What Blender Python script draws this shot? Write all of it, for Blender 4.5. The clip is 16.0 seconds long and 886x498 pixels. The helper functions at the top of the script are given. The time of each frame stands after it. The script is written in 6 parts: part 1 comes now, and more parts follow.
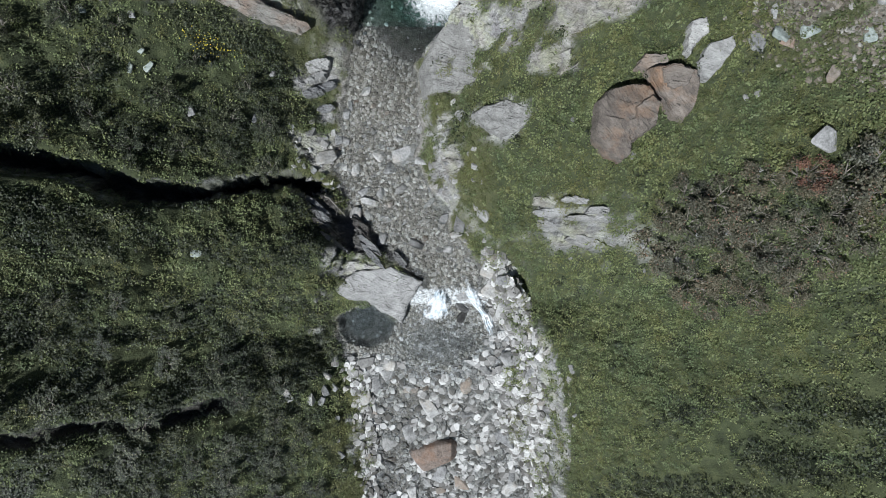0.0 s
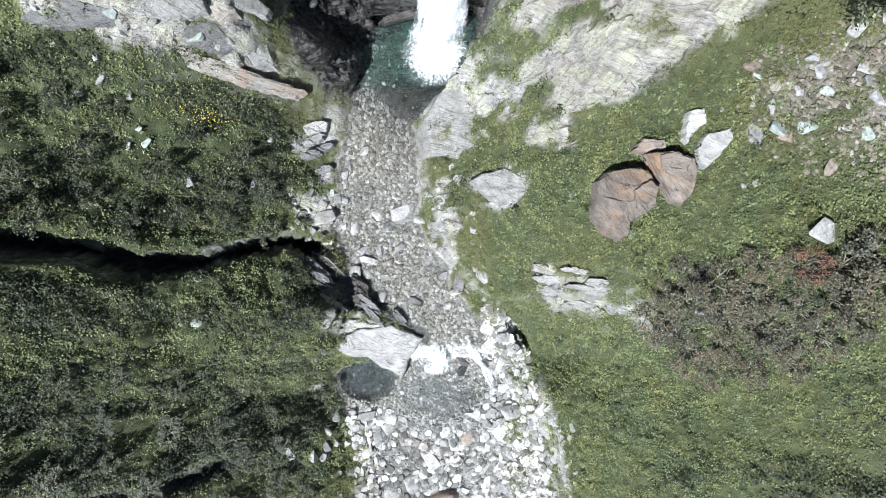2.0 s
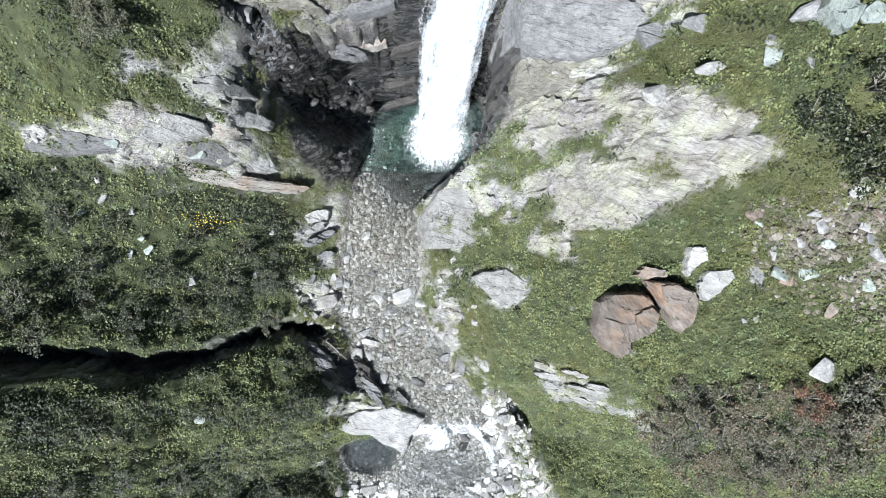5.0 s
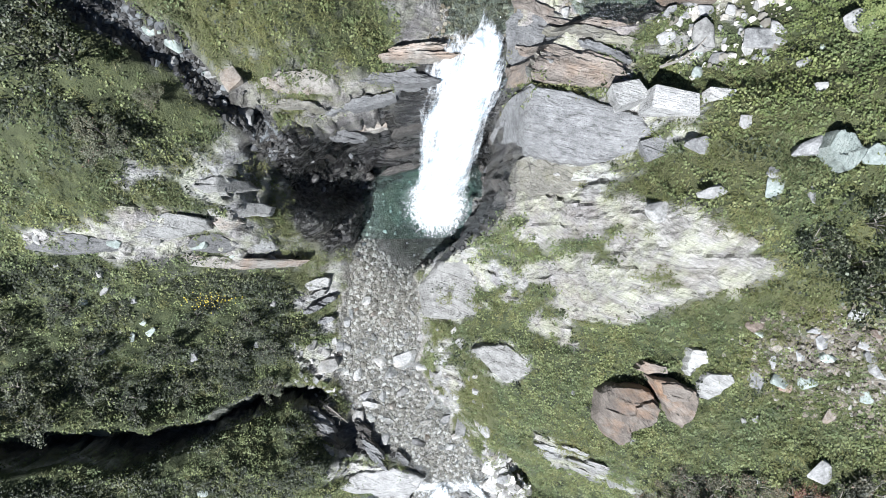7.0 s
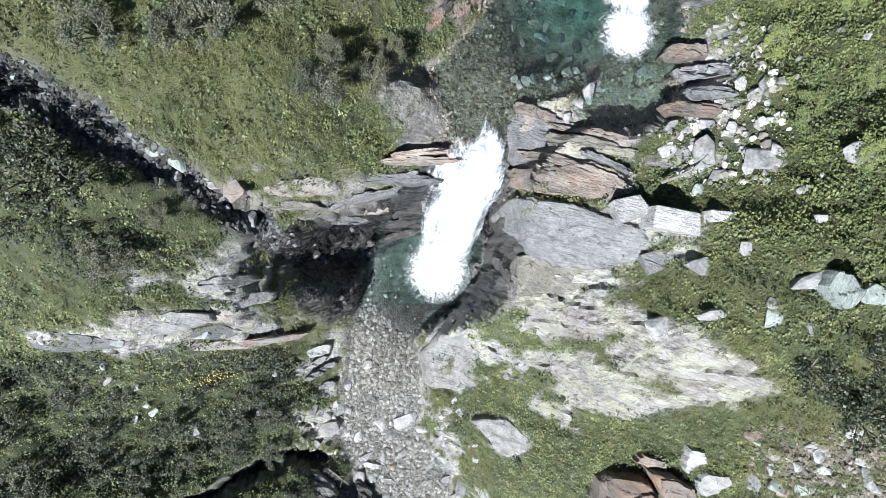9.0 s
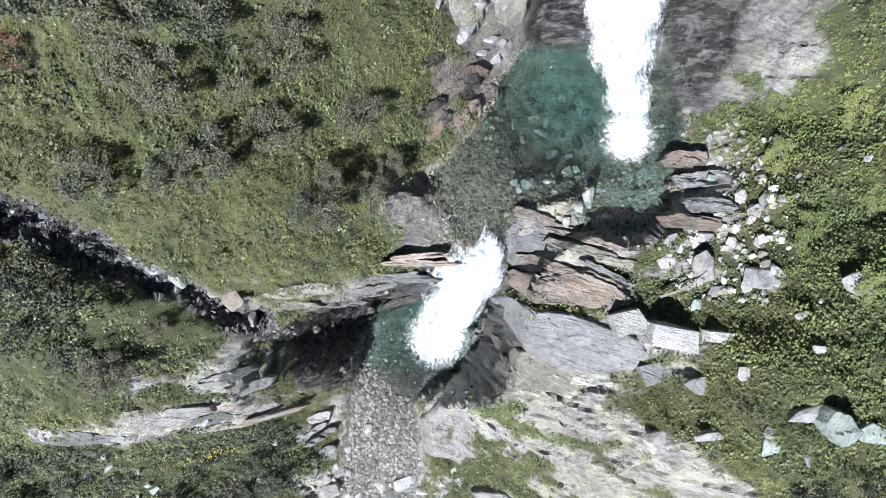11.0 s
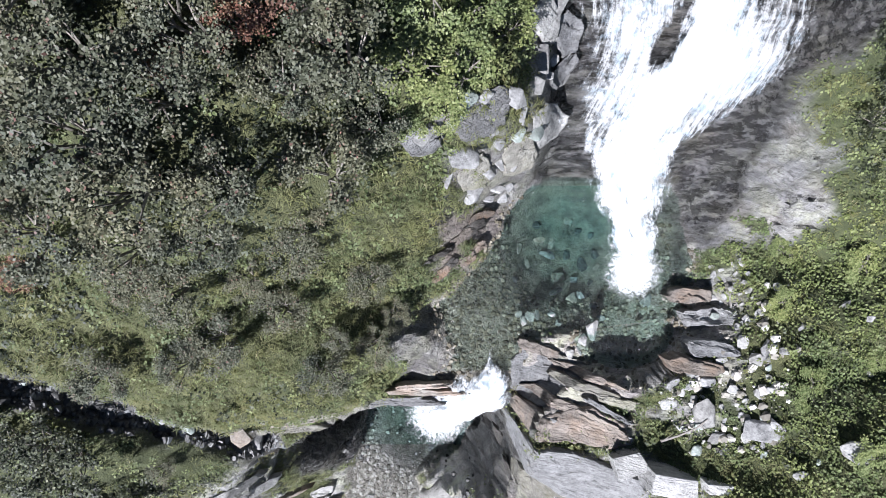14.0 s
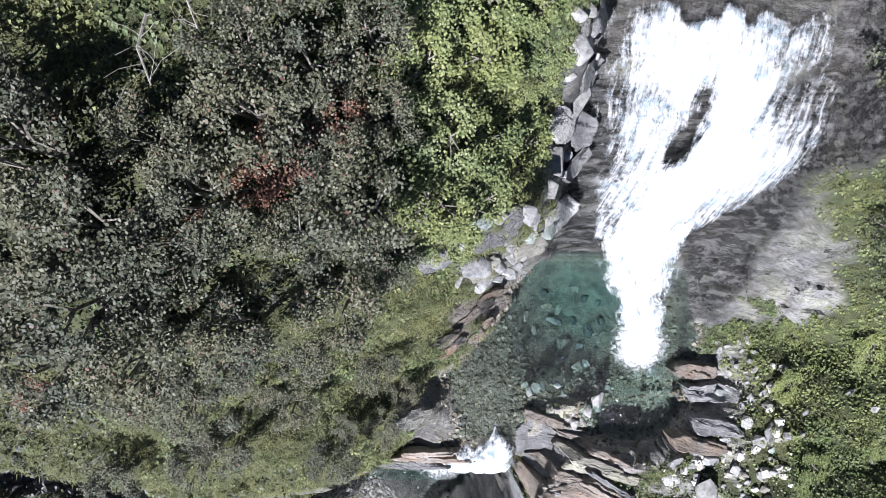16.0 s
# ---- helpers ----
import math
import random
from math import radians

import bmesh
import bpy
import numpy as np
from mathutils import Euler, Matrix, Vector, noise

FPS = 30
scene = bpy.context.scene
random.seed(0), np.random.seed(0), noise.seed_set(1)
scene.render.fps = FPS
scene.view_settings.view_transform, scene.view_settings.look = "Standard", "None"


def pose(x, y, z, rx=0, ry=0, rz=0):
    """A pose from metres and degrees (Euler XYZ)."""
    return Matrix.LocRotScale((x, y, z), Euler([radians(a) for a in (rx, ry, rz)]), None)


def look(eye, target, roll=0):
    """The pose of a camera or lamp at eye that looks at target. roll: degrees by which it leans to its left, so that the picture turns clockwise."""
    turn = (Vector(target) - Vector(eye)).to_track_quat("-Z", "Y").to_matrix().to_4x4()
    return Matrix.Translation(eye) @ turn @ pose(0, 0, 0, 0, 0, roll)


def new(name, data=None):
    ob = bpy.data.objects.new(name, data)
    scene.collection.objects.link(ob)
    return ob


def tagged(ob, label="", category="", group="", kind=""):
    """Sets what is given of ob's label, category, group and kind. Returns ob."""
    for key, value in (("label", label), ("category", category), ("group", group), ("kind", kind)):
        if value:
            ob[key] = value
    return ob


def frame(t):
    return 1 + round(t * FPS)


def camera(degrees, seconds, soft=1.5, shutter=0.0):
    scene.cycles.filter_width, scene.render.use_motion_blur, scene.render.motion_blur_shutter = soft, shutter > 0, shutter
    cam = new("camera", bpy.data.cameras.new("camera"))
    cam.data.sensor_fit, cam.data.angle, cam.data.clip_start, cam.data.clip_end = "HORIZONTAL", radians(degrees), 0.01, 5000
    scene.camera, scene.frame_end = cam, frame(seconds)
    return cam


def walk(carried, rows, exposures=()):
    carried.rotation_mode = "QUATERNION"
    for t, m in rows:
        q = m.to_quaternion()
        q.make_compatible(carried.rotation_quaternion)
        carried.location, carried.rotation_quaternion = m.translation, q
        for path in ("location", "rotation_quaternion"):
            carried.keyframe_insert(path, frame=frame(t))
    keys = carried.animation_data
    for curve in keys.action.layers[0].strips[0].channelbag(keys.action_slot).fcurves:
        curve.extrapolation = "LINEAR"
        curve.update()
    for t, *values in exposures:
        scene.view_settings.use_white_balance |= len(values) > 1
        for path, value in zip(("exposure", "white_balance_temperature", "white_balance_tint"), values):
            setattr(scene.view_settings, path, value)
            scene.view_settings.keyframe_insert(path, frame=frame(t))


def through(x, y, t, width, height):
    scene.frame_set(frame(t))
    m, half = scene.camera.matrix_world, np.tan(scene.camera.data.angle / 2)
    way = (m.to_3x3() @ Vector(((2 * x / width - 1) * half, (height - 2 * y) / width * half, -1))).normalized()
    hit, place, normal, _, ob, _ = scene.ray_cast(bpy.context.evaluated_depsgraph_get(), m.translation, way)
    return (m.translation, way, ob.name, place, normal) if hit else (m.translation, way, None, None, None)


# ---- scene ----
cam = camera(74.0, 16.0, 0.5)
# seconds, place, degrees: pitch ahead of straight down, lean, heading
PATH = [
    (0, 0.000, -4.200, 27.372, 3.17, 0.33, 0.31),
    (0.5, -0.002, -3.386, 27.393, 3.01, 0.33, 0.21),
    (1, -0.007, -2.504, 27.421, 2.99, 0.30, 0.08),
    (1.5, -0.006, -1.688, 27.507, 2.89, 0.32, -0.13),
    (2, 0.025, -0.770, 27.593, 2.82, 0.36, -0.27),
    (2.5, 0.044, 0.098, 27.640, 2.65, 0.37, -0.29),
    (3, 0.057, 0.969, 27.690, 2.51, 0.37, -0.26),
    (3.5, 0.064, 1.765, 27.705, 2.29, 0.42, -0.28),
    (4, 0.042, 2.634, 27.755, 2.07, 0.43, -0.27),
    (6.5, -0.239, 7.598, 28.088, 0.96, -0.04, -0.45),
    (7, -0.305, 8.620, 28.113, 0.72, -0.16, -0.49),
    (7.5, -0.375, 9.640, 28.176, 0.49, -0.30, -0.49),
    (8, -0.414, 10.662, 28.215, 0.26, -0.37, -0.53),
    (8.5, -0.458, 11.664, 28.288, 0.05, -0.44, -0.52),
    (9, -0.450, 12.658, 28.289, -0.09, -0.44, -0.49),
    (11.5, -0.263, 17.442, 28.302, -0.83, -0.07, -0.19),
    (12, -0.253, 18.276, 28.289, -1.07, -0.01, -0.14),
    (12.5, -0.263, 19.247, 28.277, -1.49, -0.02, -0.06),
    (13, -0.348, 20.303, 28.272, -1.99, -0.13, 0.05),
    (13.5, -0.451, 21.310, 28.273, -2.47, -0.25, 0.19),
    (14, -0.539, 22.174, 28.264, -3.03, -0.31, 0.31),
    (14.5, -0.617, 23.076, 28.246, -3.53, -0.28, 0.47),
    (15, -0.688, 24.012, 28.193, -4.07, -0.20, 0.70),
    (15.5, -0.790, 24.806, 28.125, -4.53, -0.23, 1.00),
    (16, -0.868, 25.425, 28.052, -4.96, -0.23, 1.19),
]
walk(cam, [(t, pose(x, y, z, 0, 0, head) @ pose(0, 0, 0, pitch) @ pose(0, 0, 0, 0, lean)) for t, x, y, z, pitch, lean, head in PATH],
     [(0, 0.0, 5760, 8), (0.4, 0.65, 5760, 8), (1.0, 0.88, 5760, 9), (7, 0.9, 5760, 10), (16, 0.9, 5760, 16)])

# ---- daylight ----
SUN_ELEVATION, SUN_FROM = 48.0, (-0.53, -0.85)
world = bpy.data.worlds.new("sky")
scene.world = world
world.use_nodes = True
sky = world.node_tree.nodes.new("ShaderNodeTexSky")
sky.sky_type, sky.sun_disc = "NISHITA", False
sky.sun_elevation, sky.sun_rotation = radians(SUN_ELEVATION), math.atan2(*SUN_FROM)
sky.altitude = 1500
back = world.node_tree.nodes["Background"]
back.inputs["Strength"].default_value = 0.036
world.node_tree.links.new(sky.outputs[0], back.inputs["Color"])
sun = new("sun", bpy.data.lights.new("sun", "SUN"))
sun.data.energy, sun.data.angle, sun.data.color = 5.9, radians(0.5), (1.0, 0.96, 0.89)
rise = math.tan(radians(SUN_ELEVATION)) * math.hypot(*SUN_FROM)
sun.matrix_world = look((SUN_FROM[0] * 60, SUN_FROM[1] * 60, rise * 60), (0, 0, 0))

# ---- materials ----
class Nodes:
    """A short hand for building node materials."""

    def __init__(self, name):
        self.mat = bpy.data.materials.new(name)
        self.mat.use_nodes = True
        self.tree = self.mat.node_tree
        self.bsdf = self.tree.nodes["Principled BSDF"]
        self.coord = self.tree.nodes.new("ShaderNodeNewGeometry").outputs["Position"]

    def add(self, kind, **inputs):
        n = self.tree.nodes.new(kind)
        for k, v in inputs.items():
            self.put(n.inputs[k.replace("_", " ")], v)
        return n

    def put(self, socket, v):
        if isinstance(v, bpy.types.NodeSocket):
            self.tree.links.new(v, socket)
        else:
            socket.default_value = v

    def scaled(self, x, y, z, turn=0.0):
        if not turn:
            return self.add("ShaderNodeMapping", Vector=self.coord, Scale=(x, y, z)).outputs[0]
        sway = self.add("ShaderNodeTexNoise", Vector=self.coord, Scale=0.22, Detail=2.0).outputs["Color"]
        sway = self.add("ShaderNodeVectorMath", **{"Vector": sway})
        sway.operation = "SCALE"
        sway.inputs["Scale"].default_value = 1.3
        moved = self.tree.nodes.new("ShaderNodeVectorMath")
        self.put(moved.inputs[0], self.coord), self.put(moved.inputs[1], sway.outputs[0])
        spun = self.add("ShaderNodeVectorRotate", Vector=moved.outputs[0], Angle=radians(-turn))
        spun.rotation_type = "Z_AXIS"
        return self.add("ShaderNodeMapping", Vector=spun.outputs[0], Scale=(x, y, z)).outputs[0]

    def noise(self, scale, detail=4.0, rough=0.55, distort=0.0, vector=None):
        n = self.add("ShaderNodeTexNoise", Vector=vector or self.coord, Scale=scale, Detail=detail, Roughness=rough, Distortion=distort)
        return n.outputs["Fac"]

    def voronoi(self, scale, feature="F1", vector=None):
        n = self.add("ShaderNodeTexVoronoi", Vector=vector or self.coord, Scale=scale)
        n.feature = feature
        return n

    def ramp(self, fac, *stops):
        n = self.add("ShaderNodeValToRGB", Fac=fac)
        e = n.color_ramp.elements
        while len(e) < len(stops):
            e.new(0.5)
        for el, (p, c) in zip(e, stops):
            el.position, el.color = p, (*c, 1) if not isinstance(c, (int, float)) else (c, c, c, 1)
        return n.outputs["Color"]

    def mix(self, fac, a, b, blend="MIX"):
        n = self.tree.nodes.new("ShaderNodeMix")
        n.data_type, n.blend_type = "RGBA", blend
        for s, v in ((n.inputs[0], fac), (n.inputs[6], a), (n.inputs[7], b)):
            self.put(s, (*v, 1) if isinstance(v, tuple) and len(v) == 3 else v)
        return n.outputs[2]

    def maths(self, op, a, b=0.0, clamp=False):
        n = self.tree.nodes.new("ShaderNodeMath")
        n.operation, n.use_clamp = op, clamp
        self.put(n.inputs[0], a), self.put(n.inputs[1], b)
        return n.outputs[0]

    def attribute(self, name):
        n = self.tree.nodes.new("ShaderNodeAttribute")
        n.attribute_name = name
        return n.outputs["Fac"]

    def bump(self, height, strength=0.5, distance=0.05, normal=None):
        n = self.add("ShaderNodeBump", Height=height, Strength=strength, Distance=distance)
        if normal:
            self.put(n.inputs["Normal"], normal)
        return n.outputs[0]

    def done(self, color, roughness=0.8, normal=None, **more):
        self.put(self.bsdf.inputs["Base Color"], color if isinstance(color, bpy.types.NodeSocket) else (*color, 1))
        self.put(self.bsdf.inputs["Roughness"], roughness)
        if normal:
            self.put(self.bsdf.inputs["Normal"], normal)
        for k, v in more.items():
            self.put(self.bsdf.inputs[k.replace("_", " ")], v)
        return self.mat


def strata_height(n, turn, grain=1.0):
    """Fine foliation of the schist: noise drawn out along the strike."""
    lines = n.scaled(0.22, 1.5, 1.5, turn)
    fine = n.noise(7.0 * grain, 6, 0.68, 0.25, lines)
    coarse = n.noise(1.5 * grain, 7, 0.66, 0.5, n.scaled(0.3, 1.3, 1.3, turn))
    return n.maths("ADD", n.maths("MULTIPLY", fine, 0.7), n.maths("MULTIPLY", coarse, 0.5)), fine, coarse


def bedding(n, turn, size=1.0):
    """Edges of thin beds: low steps that rise and break off along the strike, and shade painted at the foot of each."""
    along = n.scaled(0.3, 1.0, 1.0, turn)

    def steps(scale, wander):
        w = n.add("ShaderNodeTexWave", Vector=along, Scale=scale / size, Distortion=wander, Detail=5.0, Detail_Scale=1.3, Detail_Roughness=0.7)
        w.wave_type, w.bands_direction, w.wave_profile = "BANDS", "Y", "SAW"
        return w.outputs["Fac"]

    large, small = steps(0.62, 8.0), steps(1.9, 9.0)
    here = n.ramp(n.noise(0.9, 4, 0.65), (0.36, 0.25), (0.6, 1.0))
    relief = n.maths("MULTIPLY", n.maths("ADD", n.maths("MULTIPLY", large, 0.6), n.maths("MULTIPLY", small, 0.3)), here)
    crease_shade = n.maths("MAXIMUM", n.ramp(large, (0.0, 1.0), (0.09, 0.0)), n.ramp(small, (0.0, 0.75), (0.14, 0.0)))
    return relief, n.maths("MULTIPLY", crease_shade, here)


def cracks(n, turn, scale=1.0):
    """Thin open joints along the foliation, and shorter ones across it."""
    swirl = n.scaled(0.5 * scale, 2.6 * scale, 2.6 * scale, turn)
    long = n.ramp(n.voronoi(1.3, "DISTANCE_TO_EDGE", swirl).outputs["Distance"], (0.0, 1.0), (0.06, 0.0))
    short = n.ramp(n.voronoi(3.4, "DISTANCE_TO_EDGE", swirl).outputs["Distance"], (0.0, 1.0), (0.1, 0.0))
    here = n.ramp(n.noise(1.1, 4, 0.65), (0.5, 0.0), (0.62, 1.0))
    return n.maths("MAXIMUM", n.maths("MULTIPLY", long, here), n.maths("MULTIPLY", short, n.ramp(n.noise(1.4, 4, 0.65), (0.56, 0.0), (0.68, 0.7))))


def ground_material():
    n = Nodes("mountain ground")
    rock, light, warm, wet, gravel, dry = (n.attribute(k) for k in ("rock", "light", "warm", "wet", "gravel", "dry"))
    wet = n.maths("MULTIPLY", wet, n.ramp(n.noise(3.4, 6, 0.7, 0.3, n.scaled(0.25, 1.3, 1.3, 6)), (0.36, 0.6), (0.52, 1.0)))
    joint = n.attribute("joint")
    # soil and low plants; soil kept dark so gaps between plants read as shade
    soil = n.ramp(n.maths("ADD", n.maths("MULTIPLY", n.noise(2.0, 4, 0.6), 0.5), n.maths("MULTIPLY", n.noise(26.0, 3, 0.7), 0.5)), (0.36, (0.016, 0.021, 0.008)), (0.52, (0.045, 0.056, 0.021)), (0.66, (0.1, 0.11, 0.047)))
    soil = n.mix(dry, soil, n.ramp(n.noise(24.0, 4, 0.7, 0.0, n.scaled(1.0, 0.4, 1.0)), (0.32, (0.035, 0.042, 0.015)), (0.68, (0.12, 0.122, 0.052))))
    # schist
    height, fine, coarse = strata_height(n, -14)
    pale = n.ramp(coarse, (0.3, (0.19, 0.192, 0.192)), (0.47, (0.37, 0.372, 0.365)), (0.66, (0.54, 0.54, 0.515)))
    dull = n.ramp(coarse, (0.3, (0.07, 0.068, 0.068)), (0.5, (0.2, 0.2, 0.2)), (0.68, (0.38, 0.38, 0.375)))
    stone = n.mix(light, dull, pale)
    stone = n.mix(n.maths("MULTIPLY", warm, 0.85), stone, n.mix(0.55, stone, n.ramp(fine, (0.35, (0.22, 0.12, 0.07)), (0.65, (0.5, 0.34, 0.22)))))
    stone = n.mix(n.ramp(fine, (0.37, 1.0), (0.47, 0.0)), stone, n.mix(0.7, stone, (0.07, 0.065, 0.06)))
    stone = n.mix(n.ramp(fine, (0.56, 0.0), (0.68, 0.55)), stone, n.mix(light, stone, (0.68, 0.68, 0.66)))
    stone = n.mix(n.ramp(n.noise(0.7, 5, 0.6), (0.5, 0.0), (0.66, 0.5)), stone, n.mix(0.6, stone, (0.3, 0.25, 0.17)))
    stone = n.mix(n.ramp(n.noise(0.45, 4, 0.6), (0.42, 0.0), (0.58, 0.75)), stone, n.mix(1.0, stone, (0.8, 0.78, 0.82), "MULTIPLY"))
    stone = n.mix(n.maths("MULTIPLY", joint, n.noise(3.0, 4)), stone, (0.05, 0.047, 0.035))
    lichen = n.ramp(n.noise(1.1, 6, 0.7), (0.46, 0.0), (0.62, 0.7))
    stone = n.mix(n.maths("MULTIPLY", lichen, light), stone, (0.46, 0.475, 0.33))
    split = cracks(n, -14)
    relief, crease_shade = bedding(n, -14)
    # shade below each bed step, painted into the stone colour
    stone = n.mix(n.maths("MULTIPLY", crease_shade, 0.6), stone, n.mix(0.75, stone, (0.05, 0.047, 0.043)))
    bands = n.ramp(n.noise(11.0, 6, 0.72, 0.3, n.scaled(0.2, 1.4, 1.4, -14)), (0.34, (0.78, 0.77, 0.76)), (0.5, (1.0, 1.0, 1.0)), (0.66, (1.18, 1.18, 1.18)))
    stone = n.mix(1.0, stone, bands, "MULTIPLY")
    stone = n.mix(n.maths("MULTIPLY", split, 0.2), stone, (0.06, 0.055, 0.05))
    # wetness darkens the schist, and carries painted shade of recess and gullies
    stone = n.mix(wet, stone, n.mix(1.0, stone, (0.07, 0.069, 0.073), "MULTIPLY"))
    # rubble of the stream bed
    cell = n.voronoi(6.0)
    bits = n.mix(0.5, n.ramp(cell.outputs["Color"], (0.2, (0.13, 0.12, 0.1)), (0.55, (0.36, 0.335, 0.295)), (0.9, (0.6, 0.575, 0.545))), n.ramp(n.noise(22.0, 5, 0.75), (0.35, (0.1, 0.094, 0.083)), (0.5, (0.3, 0.28, 0.255)), (0.66, (0.56, 0.55, 0.54))))
    bits = n.mix(n.attribute("calm"), bits, n.ramp(n.noise(1.7, 5, 0.6), (0.35, (0.1, 0.095, 0.075)), (0.65, (0.29, 0.27, 0.22))))
    color = n.mix(rock, soil, stone)
    color = n.mix(gravel, color, bits)
    grain = n.ramp(n.noise(34.0, 4, 0.75), (0.32, (0.68, 0.68, 0.68)), (0.5, (1.0, 1.0, 1.0)), (0.68, (1.28, 1.28, 1.28)))
    color = n.mix(n.maths("MULTIPLY", rock, 0.9), color, n.mix(1.0, color, grain, "MULTIPLY"))
    rough = n.maths("SUBTRACT", 0.88, n.maths("MULTIPLY", wet, 0.66))
    pebbly = n.maths("MULTIPLY", n.noise(13.0, 5, 0.7), gravel)
    h = n.maths("ADD", n.maths("MULTIPLY", n.maths("SUBTRACT", n.maths("ADD", n.maths("MULTIPLY", height, 0.6), n.maths("MULTIPLY", relief, 0.9)), n.maths("MULTIPLY", split, 0.1)), rock), pebbly)
    h = n.maths("ADD", h, n.maths("MULTIPLY", n.noise(14.0, 4, 0.7), 0.35))
    return n.done(color, rough, n.bump(h, 1.0, 0.18))


def rock_material(name, dark, mid, pale, stain=None, turn=20, scale=1.0, rough=0.82, layered=True):
    """Schist: layered where its beds show, else the mottled broken faces of loose stones."""
    n = Nodes(name)
    height, fine, coarse = strata_height(n, turn, 2.0)
    mottle = n.noise(2.6 * scale, 7, 0.72)
    body = n.maths("MULTIPLY", height, 0.42) if layered else n.maths("MULTIPLY", n.noise(9.0, 5, 0.7), 0.5)
    c = n.ramp(n.maths("ADD", body, n.maths("MULTIPLY", mottle, 0.5)), (0.36, dark), (0.49, mid), (0.63, pale))
    if stain:
        c = n.mix(n.ramp(n.noise(0.9 * scale, 5, 0.65), (0.48, 0.0), (0.66, 0.75)), c, n.mix(0.6, c, stain))
    info = n.tree.nodes.new("ShaderNodeObjectInfo")
    tint = n.ramp(info.outputs["Random"], (0.0, (0.66, 0.65, 0.63)), (0.5, (0.88, 0.88, 0.88)), (1.0, (1.08, 1.07, 1.05)))
    c = n.mix(1.0, c, tint, "MULTIPLY")
    c = n.mix(n.ramp(n.noise(7.0, 5, 0.7), (0.6, 0.0), (0.74, 0.4)), c, (0.12, 0.12, 0.1))
    rough_height = n.maths("MULTIPLY", n.noise(11.0, 5, 0.7), 0.6)
    if not layered:
        return n.done(c, rough, n.bump(rough_height, 0.8, 0.06))
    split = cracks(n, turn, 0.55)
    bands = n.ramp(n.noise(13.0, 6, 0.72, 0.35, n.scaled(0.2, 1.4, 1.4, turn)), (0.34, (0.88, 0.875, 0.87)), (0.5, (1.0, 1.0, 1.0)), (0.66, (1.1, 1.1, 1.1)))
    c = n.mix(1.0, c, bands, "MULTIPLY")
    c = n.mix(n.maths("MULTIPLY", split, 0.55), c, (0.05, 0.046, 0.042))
    relief, crease_shade = bedding(n, turn, 0.8)
    # the same painted shade under the steps of slabs
    c = n.mix(n.maths("MULTIPLY", crease_shade, 0.42), c, n.mix(0.75, c, (0.05, 0.047, 0.043)))
    h = n.maths("ADD", n.maths("ADD", n.maths("MULTIPLY", height, 0.6), n.maths("MULTIPLY", relief, 1.1)), rough_height)
    h = n.maths("SUBTRACT", h, n.maths("MULTIPLY", split, 0.5))
    return n.done(c, rough, n.bump(h, 1.0, 0.1))


def leaf_material(name, *stops, gloss=0.55, through=0.15, by_plant=False):
    """Leaves of many shades: from plant to plant where the mesh tells the plants apart, and from leaf to leaf."""
    n = Nodes(name)
    shade = n.tree.nodes["Geometry"].outputs["Random Per Island"]
    if by_plant:
        shade = n.maths("ADD", n.maths("MULTIPLY", shade, 0.3), n.maths("MULTIPLY", n.attribute("plant"), 0.7))
    c = n.ramp(shade, *stops)
    patch = n.ramp(n.noise(0.55, 4, 0.6), (0.35, (0.63, 0.67, 0.74)), (0.65, (1.04, 0.97, 0.93)))
    c = n.mix(1.0, c, patch, "MULTIPLY")
    n.done(c, gloss, Specular_IOR_Level=0.35)
    veil = n.add("ShaderNodeBsdfTranslucent", Color=c)
    mixed = n.add("ShaderNodeMixShader", Fac=through)
    n.tree.links.new(n.bsdf.outputs[0], mixed.inputs[1])
    n.tree.links.new(veil.outputs[0], mixed.inputs[2])
    n.tree.links.new(mixed.outputs[0], n.tree.nodes["Material Output"].inputs["Surface"])
    return n.mat


def water_material(name, clear, tint, ripple=3.0, strength=0.35, froth=(0.7, 1.0), gloss=0.12):
    """Clear running water: tinted see-through body, mirror gloss by the angle, broken froth on top, which on the stream
    also paints sun glints.
    """
    n = Nodes(name)
    waves = n.maths("ADD", n.noise(ripple, 4, 0.6, 0.6), n.maths("MULTIPLY", n.noise(ripple * 4.5, 3, 0.6), 0.75))
    normal = n.bump(waves, strength, 0.3)
    body = n.add("ShaderNodeBsdfTransparent", Color=n.mix(n.attribute("deep"), clear, tint))
    shine = n.add("ShaderNodeBsdfGlossy", Roughness=gloss, Normal=normal)
    glint = n.add("ShaderNodeMixShader", Fac=n.add("ShaderNodeFresnel", IOR=1.33, Normal=normal).outputs[0])
    n.tree.links.new(body.outputs[0], glint.inputs[1])
    n.tree.links.new(shine.outputs[0], glint.inputs[2])
    foam = n.add("ShaderNodeBsdfDiffuse", Color=(0.82, 0.85, 0.86, 1))
    patchy = n.maths("ADD", n.maths("MULTIPLY", n.noise(5.0, 7, 0.78, 1.2), 0.8), n.maths("MULTIPLY", n.attribute("froth"), 0.62))
    mixed = n.add("ShaderNodeMixShader", Fac=n.ramp(patchy, (froth[0], 0.0), (froth[1], 0.95)))
    n.tree.links.new(glint.outputs[0], mixed.inputs[1])
    n.tree.links.new(foam.outputs[0], mixed.inputs[2])
    n.tree.links.new(mixed.outputs[0], n.tree.nodes["Material Output"].inputs["Surface"])
    return n.mat


